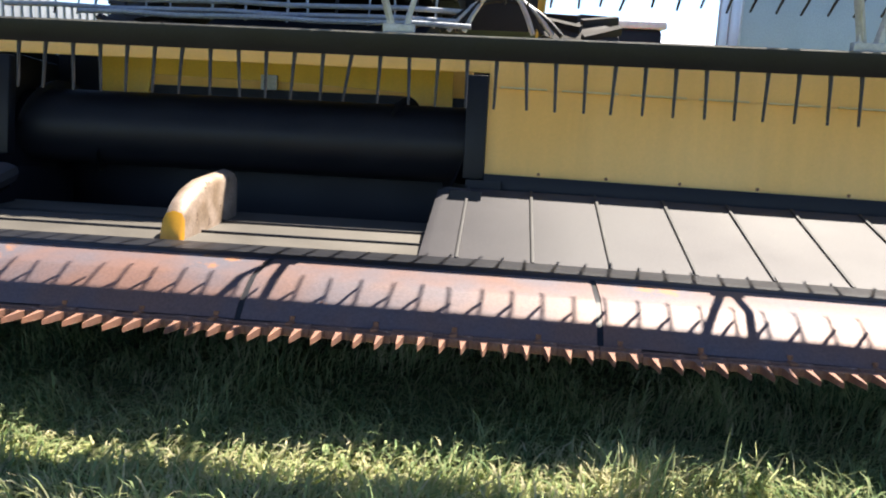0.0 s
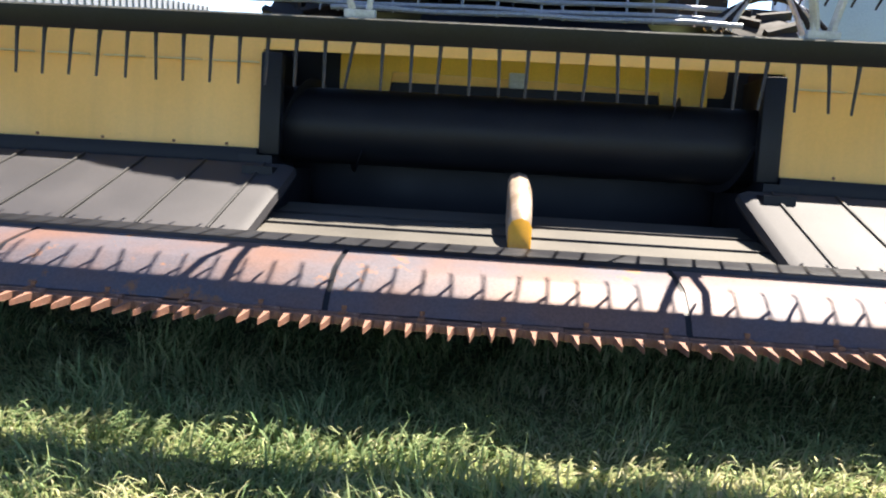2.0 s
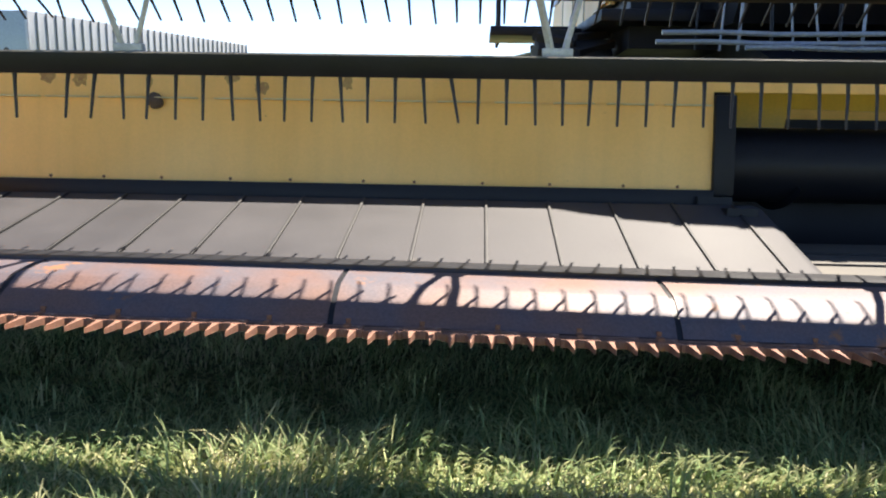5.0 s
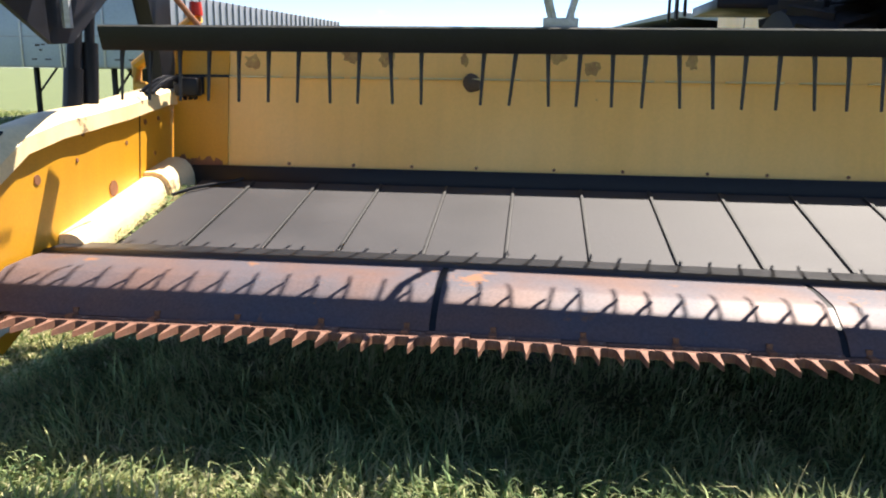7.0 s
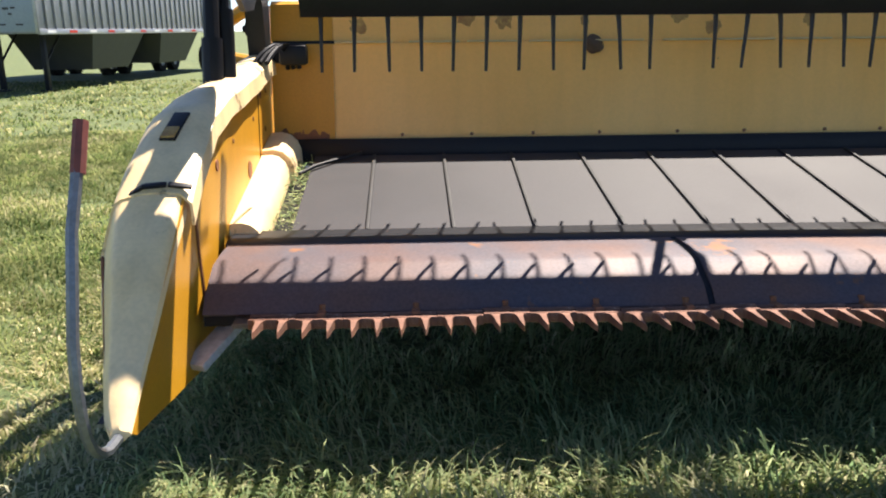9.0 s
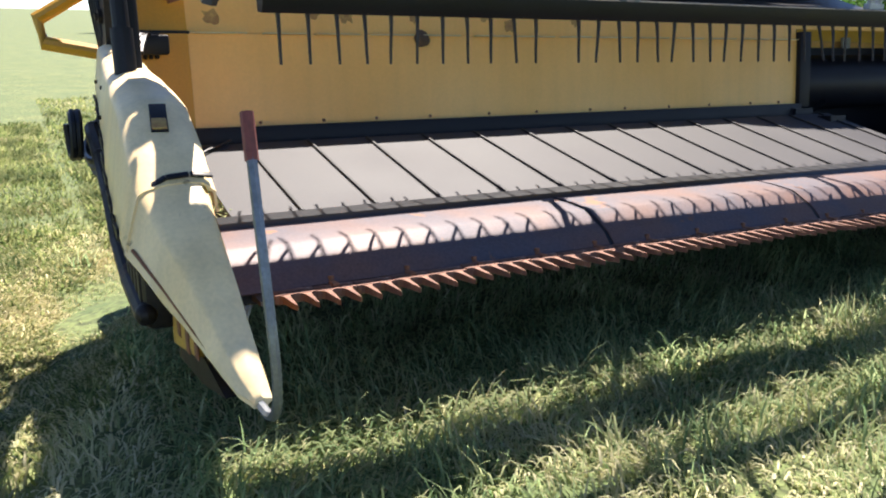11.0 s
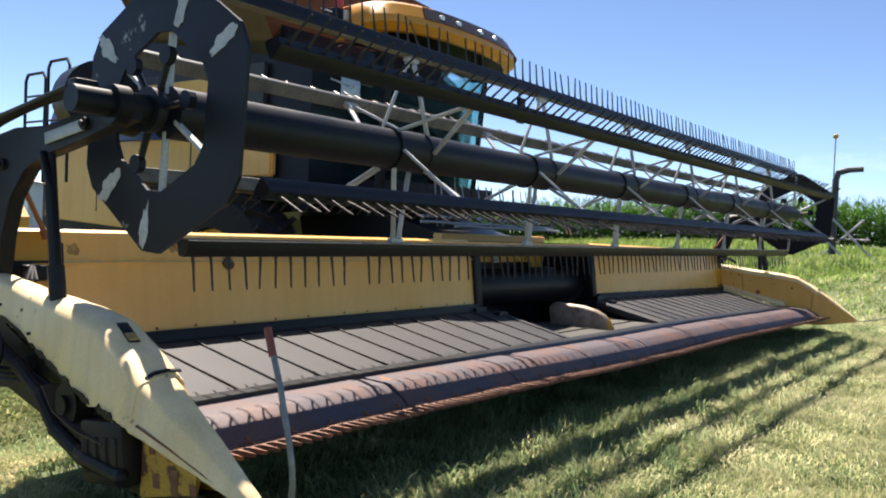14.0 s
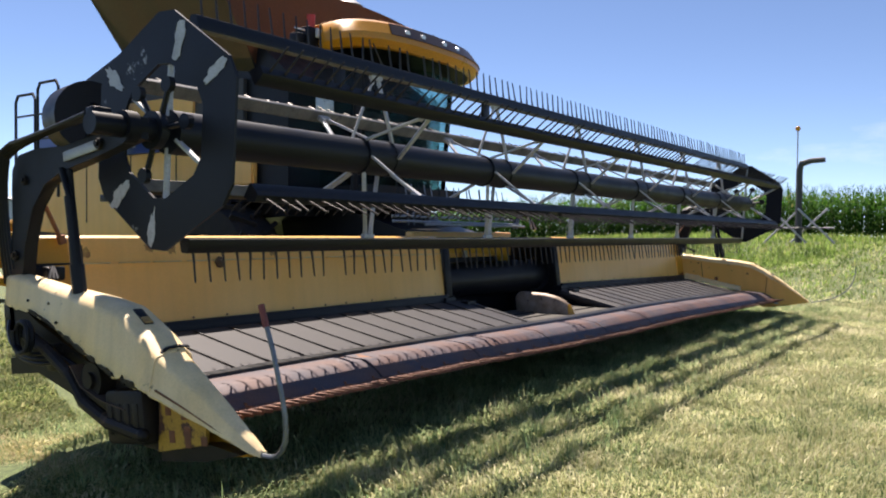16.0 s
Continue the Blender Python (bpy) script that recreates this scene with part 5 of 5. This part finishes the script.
        part("mirror", bm, BLACK, cab, "black wing mirror on an arm")
    bm = BM()
    rod(bm, (-1.62, 2.30, 4.42), (-1.62, 2.30, 4.60), 0.06, 12)
    part("beacon", bm, RED, roof, "red warning beacon")
    bm = BM()
    box(bm, -1.80, -1.56, 2.16, 2.42, 4.10, 4.40, 0.02)
    box(bm, -1.95, -1.78, 2.22, 2.38, 4.16, 4.30, 0.02)
    gear = part("beacon_bracket", bm, BLACK, roof)
    bm = BM()
    box(bm, -1.68, -1.58, 2.12, 2.165, 4.26, 4.39, 0.015)
    rod(bm, (-2.02, 2.2, 4.33), (-1.84, 2.2, 4.33), 0.012, 6)
    part("bracket_lamp", bm, LAMP, gear)
    bm = BM()
    rod(bm, (0.6, 1.9, 4.55), (0.6, 1.85, 4.72), 0.012, 6)
    part("aerial", bm, BLACK, roof)
    # grain tank extensions; side and rear flaps have their shade put into an olive tone
    flaps = (
        ((-1.70, 6.35, 4.60), (-1.66, 3.22, 4.05), (-2.43, 6.45, 5.66), (-2.47, 3.06, 5.30), 0.0, TANK_SHADE, "tank extension flap coloured a dark shaded olive"),
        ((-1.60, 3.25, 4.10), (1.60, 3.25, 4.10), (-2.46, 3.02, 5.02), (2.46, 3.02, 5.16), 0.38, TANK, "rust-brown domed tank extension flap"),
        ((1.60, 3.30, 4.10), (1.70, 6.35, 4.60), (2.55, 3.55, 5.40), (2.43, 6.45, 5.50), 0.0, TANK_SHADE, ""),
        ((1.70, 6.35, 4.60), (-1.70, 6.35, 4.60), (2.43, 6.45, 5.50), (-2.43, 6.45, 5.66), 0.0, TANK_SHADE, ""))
    for lo_a, lo_b, hi_a, hi_b, dome, mat, lab in flaps:
        bm = BM()
        n = 12
        low, top = [], []
        for k in range(n + 1):
            t = k / n
            q = Vector(hi_a).lerp(Vector(hi_b), t)
            q.z += dome * math.sin(math.pi * t) ** 0.6
            low.append(bm.verts.new(Vector(lo_a).lerp(Vector(lo_b), t)))
            top.append(bm.verts.new(q))
        for k in range(n):
            bm.faces.new((low[k], low[k + 1], top[k + 1], top[k]))
        bmesh.ops.solidify(bm, geom=bm.faces, thickness=0.02)
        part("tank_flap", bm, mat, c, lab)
    bm = BM()
    rod(bm, (0.85, 3.75, 4.7), (0.85, 3.75, 5.76), 0.03, 8)
    rod(bm, (0.85, 3.75, 5.70), (0.85, 3.75, 5.79), 0.26, 20, 0.14)
    part("tank_cap", bm, ZINC, c)
    # unloading auger elbow, platform, rails
    bm = BM()
    rod(bm, (-2.55, 6.0, 3.55), (-2.42, 6.6, 3.55), 0.55, 28)
    rod(bm, (-1.9, 6.2, 3.4), (-2.6, 6.2, 3.5), 0.35, 20)
    rod(bm, (-2.3, 6.3, 3.5), (-2.0, 7.6, 3.6), 0.22, 18)
    part("unloading_auger", bm, BLACK, c, "black unloading auger folded along the side")
    bm = BM()
    box(bm, -2.9, -1.7, 3.9, 5.2, 2.20, 2.30, 0.01)
    box(bm, -2.0, -1.05, 2.1, 3.9, 2.20, 2.30, 0.01)
    part("platform", bm, BLACK, c)
    for y0, z1 in ((6.6, 4.15), (7.3, 4.0)):
        bm = BM()
        pipe(bm, [(-2.75, y0, 2.3), (-2.75, y0, z1 - 0.1), (-2.75, y0 + 0.08, z1), (-2.75, y0 + 0.55, z1), (-2.75, y0 + 0.62, z1 - 0.1), (-2.75, y0 + 0.62, 2.3)], 0.024, 7)
        rod(bm, (-2.75, y0, 3.25), (-2.75, y0 + 0.62, 3.25), 0.018, 6)
        rod(bm, (-2.75, y0, 3.65), (-2.75, y0 + 0.62, 3.65), 0.018, 6)
        part("hand_rail", bm, BLACK, c, "black tubular hand rail")
    bm = BM()
    obox(bm, Matrix.Translation((-1.55, 2.1, 3.56)), 0.10, 0.28, 0.42, 0.03)
    rod(bm, (-1.05, 2.2, 3.7), (-1.55, 2.15, 3.7), 0.02, 6)
    rod(bm, (-1.55, 2.1, 3.6), (-1.95, 2.05, 3.63), 0.014, 6)
    part("side_mirror", bm, MIRROR, cab, "pale wing mirror face")
    return c


BLUE = surface("blue paint", (0.03, 0.07, 0.30), (0.04, 0.09, 0.34), 0.35, scale=2, bump=0.02)
DARKGREY = surface("dark grey plastic", (0.045, 0.047, 0.05), (0.07, 0.07, 0.07), 0.6, scale=4)
AMBER = surface("orange yellow paint", (0.60, 0.26, 0.012), (0.55, 0.22, 0.01), 0.32, scale=2, bump=0.02)
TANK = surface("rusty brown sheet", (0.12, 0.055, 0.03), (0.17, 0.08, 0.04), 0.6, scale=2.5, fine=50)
# second tank colour, standing for the flaps that lie in shade
TANK_SHADE = surface("tank sheet in shaded olive tone", (0.10, 0.075, 0.035), (0.14, 0.10, 0.05), 0.6, scale=2.5, fine=50)
GLASS = bpy.data.materials.new("tinted cab glass")
GLASS.use_nodes = True
GLASS.node_tree.nodes["Principled BSDF"].inputs["Base Color"].default_value = (0.55, 0.80, 0.76, 1)
GLASS.node_tree.nodes["Principled BSDF"].inputs["Transmission Weight"].default_value = 1.0
GLASS.node_tree.nodes["Principled BSDF"].inputs["Roughness"].default_value = 0.02
GLASS.node_tree.nodes["Principled BSDF"].inputs["IOR"].default_value = 1.05
BROWN = surface("dark brown plastic", (0.035, 0.018, 0.012), (0.05, 0.026, 0.016), 0.4, scale=4, bump=0.02)
MIRROR = surface("mirror face", (0.42, 0.50, 0.54), None, 0.3, 0.2, bump=0)
INTERIOR = surface("grey-blue of glass reflections", (0.20, 0.22, 0.24), (0.15, 0.16, 0.18), 0.7, scale=3, bump=0.03)
LAMP = surface("clear lamp glass", (0.75, 0.76, 0.78), None, 0.15, 0.3, bump=0)
build_combine()

# ---- the yard and fields behind ----
def build_trailer(name, corner, heading, length, label, ribs=True, mat_side=None, width=2.6, z0=1.55, z1=3.7):
    """A long trailer: its nose corner, heading of its long side in degrees from +y, length."""
    m = Matrix.Translation((corner[0], corner[1], 0)) @ pose(0, 0, 0, 0, 0, heading)
    t = thing(name, m, label, "trailer", "parked trailers")
    # local: x to the left (-width..0), y back along the side
    bm = BM()
    box(bm, -width, 0, 0, length, z0, z1, 0.02)
    part("box_body", bm, mat_side or GREY, t, "grey aluminium body")
    if ribs:
        bm = BM()
        box(bm, 0.0, 0.05, -0.03, 0.03, z0, z1, 0.008)
        me = finish(bm)
        n = int(length / 0.42)
        for i in range(n + 1):
            ob = part("rib", me, GREY, t)
            ob.location.y = i * length / n
    bm = BM()
    box(bm, 0.0, 0.06, 0, length, z0 - 0.02, z0 + 0.12, 0.006)
    rail = part("bottom_rail", bm, ZINC, t)
    for i in range(int(length / 1.1)):
        bm = BM()
        box(bm, 0.06, 0.066, 0.35 + i * 1.1, 0.75 + i * 1.1, z0 + 0.02, z0 + 0.09)
        part("reflector", bm, RED if i % 2 else WHITE, rail)
    # nose panels with a rib between them and a band across
    cols = 2
    w, h = width / cols, z1 - z0
    for i in range(cols):
        bm = BM()
        box(bm, 0.03, w - 0.03, -0.02, 0.0, 0.05, h - 0.03, 0.006)
        panel = part("nose_panel", bm, PALE_PANEL, t)
        panel.location = (-width + i * w, 0, z0)
        bm = BM()
        box(bm, 0.03, w - 0.03, -0.028, -0.02, h * 0.40, h * 0.40 + 0.03)
        part("band", bm, GREY, panel)
    for i in range(cols + 1):
        bm = BM()
        x = -width + i * w
        box(bm, x - 0.035, x + 0.035, -0.05, 0.0, z0, z1, 0.008)
        part("nose_rib", bm, ZINC, t)
    bm = BM()
    rod(bm, (-0.52 * w, -0.026, z0 + 0.50 * h), (-0.52 * w, -0.02, z0 + 0.50 * h), 0.09, 18)
    part("emblem", bm, DARKGREY, t)
    for x, z, a, b in ((-0.60, 0.28, 0.16, 0.06), (-0.52, 0.22, 0.10, 0.05), (-0.45, 0.29, 0.12, 0.05), (-0.70, 0.10, 0.18, 0.04), (-0.35, 0.10, 0.20, 0.04)):
        bm = BM()
        box(bm, x * w - a / 2, x * w + a / 2, -0.026, -0.02, z0 + z * h, z0 + z * h + b)
        part("mark", bm, DARKGREY, t)
    # hoppers, legs, wheels
    for y in (length * 0.30, length * 0.62) if ribs else ():
        bm = BM()
        v = [bm.verts.new(p) for p in ((-width, y - 1.7, z0), (0, y - 1.7, z0), (0, y + 1.7, z0), (-width, y + 1.7, z0), (-width * 0.85, y - 1.2, 0.5), (-width * 0.15, y - 1.2, 0.5), (-width * 0.15, y + 1.2, 0.5), (-width * 0.85, y + 1.2, 0.5))]
        for f in ((0, 1, 5, 4), (1, 2, 6, 5), (2, 3, 7, 6), (3, 0, 4, 7), (4, 5, 6, 7)):
            bm.faces.new([v[i] for i in f])
        part("hopper", bm, DARKGREY, t)
    for x in (-width + 0.65, -0.65):
        bm = BM()
        box(bm, x - 0.06, x + 0.06, 1.2, 1.34, 0.05, z0, 0.01)
        rod(bm, (x, 1.27, 0.75), (x, 2.2, z0), 0.035, 6)
        box(bm, x - 0.15, x + 0.15, 1.12, 1.42, 0.0, 0.05)
        part("landing_leg", bm, BLACK, t)
    for y in (length - 1.2, length - 2.5):
        for x in (-width + 0.3, -0.3):
            wheel(x, y, 0.5, 0.5, 0.32, t, "trailer_wheel", 30, GREY)
    return t


def build_corn():
    rng = random.Random(8)
    # three whole plants, then the field as one mass
    def plant(bm, seed):
        r = random.Random(seed)
        h = r.uniform(2.7, 3.1)
        rod(bm, (0, 0, 0), (0, 0, h), 0.02, 5, 0.008)
        for k in range(12):
            z = 0.3 + k * (h - 0.5) / 12
            a = k * math.pi + r.gauss(0, 0.5)
            d = Vector((math.cos(a), math.sin(a), 0))
            side = Vector((-d.y, d.x, 0))
            ln = r.uniform(0.5, 0.8)
            prev = None
            for i in range(5):
                t = i / 4
                p = Vector((0, 0, z)) + d * ln * t + Vector((0, 0, 0.35 * math.sin(t * 2.2) - 0.25 * t * t))
                w = 0.06 * (1 - t) + 0.006
                cur = (bm.verts.new(p - side * w), bm.verts.new(p + side * w))
                if prev:
                    bm.faces.new((prev[0], prev[1], cur[1], cur[0]))
                prev = cur
        for k in range(5):
            a = r.uniform(0, 6.28)
            rod(bm, (0, 0, h - 0.05), (0.12 * math.cos(a), 0.12 * math.sin(a), h + 0.25), 0.008, 3, 0.004)
    kinds = []
    for s in range(4):
        bm = BM()
        plant(bm, s)
        bm.verts.ensure_lookup_table()
        kinds.append((np.array([v.co for v in bm.verts]), [[v.index for v in f.verts] for f in bm.faces]))
        bm.free()
    verts, faces, o = [], [], 0
    for row in range(7):
        for k in range(300):
            t = k / 299
            x = 52 - 16 * t + row * 0.8 + rng.gauss(0, 0.06)
            y = -14 + 62 * t + rng.gauss(0, 0.08)
            v, f = kinds[rng.randrange(4)]
            a = rng.uniform(0, 6.28)
            sc = rng.uniform(0.92, 1.12)
            rot = np.array([[math.cos(a), -math.sin(a), 0], [math.sin(a), math.cos(a), 0], [0, 0, 1]]) * sc
            verts.append(v @ rot.T + np.array([x, y, lift(x, y) - 0.05]))
            faces += [[i + o for i in g] for g in f]
            o += len(v)
    me = bpy.data.meshes.new("corn")
    me.from_pydata(np.concatenate(verts).tolist(), [], faces)
    me.materials.append(CORN)
    tagged(new("corn_field", me), "tall green corn standing in rows at the field edge", "corn", kind="stuff")


def build_pivot():
    p = thing("irrigation_stand", Matrix.Translation((31, 2.7, lift(31, 2.7) + 0.5)), "grey irrigation stand pipe with a bent outlet and lattice base", "irrigation pipe")
    bm = BM()
    pipe(bm, [(0, 0, 0), (0, 0, 3.4), (0, -0.1, 3.7), (0, -0.5, 3.82), (0, -1.1, 3.85)], 0.13, 10, [0.16, 0.15, 0.15, 0.13, 0.12])
    part("stand_pipe", bm, DARKGREY, p)
    bm = BM()
    rod(bm, (0, 0.1, 3.5), (0, 0.1, 5.3), 0.03, 6)
    pole = part("pole", bm, ZINC, p)
    bm = BM()
    bmesh.ops.create_uvsphere(bm, u_segments=10, v_segments=8, radius=0.12, matrix=Matrix.Translation((0, 0.1, 5.35)))
    part("marker_ball", bm, AMBER, pole, "orange marker ball")
    for s in (-1, 1):
        for q in (0.0, 1.2):
            bm = BM()
            rod(bm, (s * 0.2, -q * s, 1.6), (s * 0.3, s * 1.6 - q * s, 0.0), 0.05, 6)
            rod(bm, (0.2 * s, 1.5 * s, 0.7), (0.2 * s, -1.5 * s, 0.7), 0.04, 6)
            part("brace", bm, ZINC, p)


def build_shed():
    b = thing("far_shed", Matrix.Translation((12, 53, 0)) @ pose(0, 0, 0, 0, 0, 49), "long low blue-grey metal farm building", "shed")
    bm = BM()
    box(bm, -2, 60, 0, 14, 0, 4.6)
    wall = part("wall", bm, SHED, b)
    bm = BM()
    prism_pts = [(-0.6, 4.6), (7, 5.9), (14.6, 4.6), (7, 5.5)]
    prism(bm, prism_pts, -2.5, 60.5)
    part("roof", bm, GREY, b)
    for i in range(4):
        bm = BM()
        box(bm, 6 + i * 14, 11 + i * 14, -0.06, 0.0, 0, 3.4, 0.02)
        part("door", bm, WHITE, wall)


def build_other_header():
    h = thing("parked_header", Matrix.Translation((-2.6, 15, 0.3)), "yellow harvesting implement parked in the yard", "farm implement")
    bm = BM()
    prism(bm, [(0, 0.5), (0, 1.4), (0.3, 1.65), (0.7, 1.2), (0.9, 0.5)], -1.6, 3.5)
    part("frame", bm, ORANGE, h)
    for i in range(7):
        bm = BM()
        x = -1.3 + i * 0.76
        prism(bm, [(-1.3, 0.25), (-0.2, 0.95), (0.0, 0.9), (0.0, 0.5)], x - 0.12, x + 0.12)
        bmesh.ops.bevel(bm, geom=[e for e in bm.edges], offset=0.04, segments=2, affect="EDGES")
        part("snout", bm, ORANGE, h)
    for x in (-0.6, 2.6):
        wheel(x, 0.7, 0.1, 0.4, 0.25, h, "support_wheel", 24)


def build_tractor():
    t = thing("parked_tractor", Matrix.Translation((4.6, 17, 0)), "dark tractor with white trim parked behind the combine", "tractor")
    bm = BM()
    box(bm, -0.45, 0.45, -2.2, 0.2, 1.3, 2.1, 0.1)
    part("hood", bm, RED, t, "red engine hood")
    bm = BM()
    box(bm, -0.75, 0.75, 0.3, 1.8, 1.4, 3.1, 0.12)
    cab_t = part("cab", bm, BLACK, t)
    bm = BM()
    box(bm, -0.85, 0.85, 0.2, 1.9, 3.1, 3.3, 0.06)
    part("roof", bm, WHITE, t)
    for x in (-0.95, 0.95):
        wheel(x, 1.1, 0.95, 0.95, 0.5, t, "rear_wheel", 20)
        wheel(x * 0.85, -1.6, 0.6, 0.6, 0.36, t, "front_wheel", 18)


PALE_PANEL = surface("pale blue-white panel", (0.33, 0.39, 0.46), (0.28, 0.34, 0.41), 0.4, 0.1, scale=1.5, fine=40, bump=0.03)
CORN = grass_material("corn leaves", ((0.03, 0.10, 0.012), (0.07, 0.19, 0.025)), ((0.12, 0.24, 0.04), (0.25, 0.26, 0.08)), 0.1)
SHED = surface("blue-grey metal siding", (0.24, 0.30, 0.40), (0.2, 0.26, 0.36), 0.5, scale=0.5, fine=8, bump=0.05)
build_trailer("grain_trailer", (-15.3, 17.5), -7, 15.0, "grey ribbed aluminium grain hopper trailer on its legs")
build_trailer("box_trailer", (-18.0, 17.85), -7, 12.0, "pale panelled trailer parked beside the grain trailer", ribs=False)
build_trailer("pale_trailer", (6.7, 14.9), -92, 5.6, "pale blue box trailer parked behind the combine", ribs=False, mat_side=PALE_PANEL, width=2.5, z0=1.0, z1=4.1)
build_corn()
build_pivot()
build_shed()
build_other_header()
build_tractor()
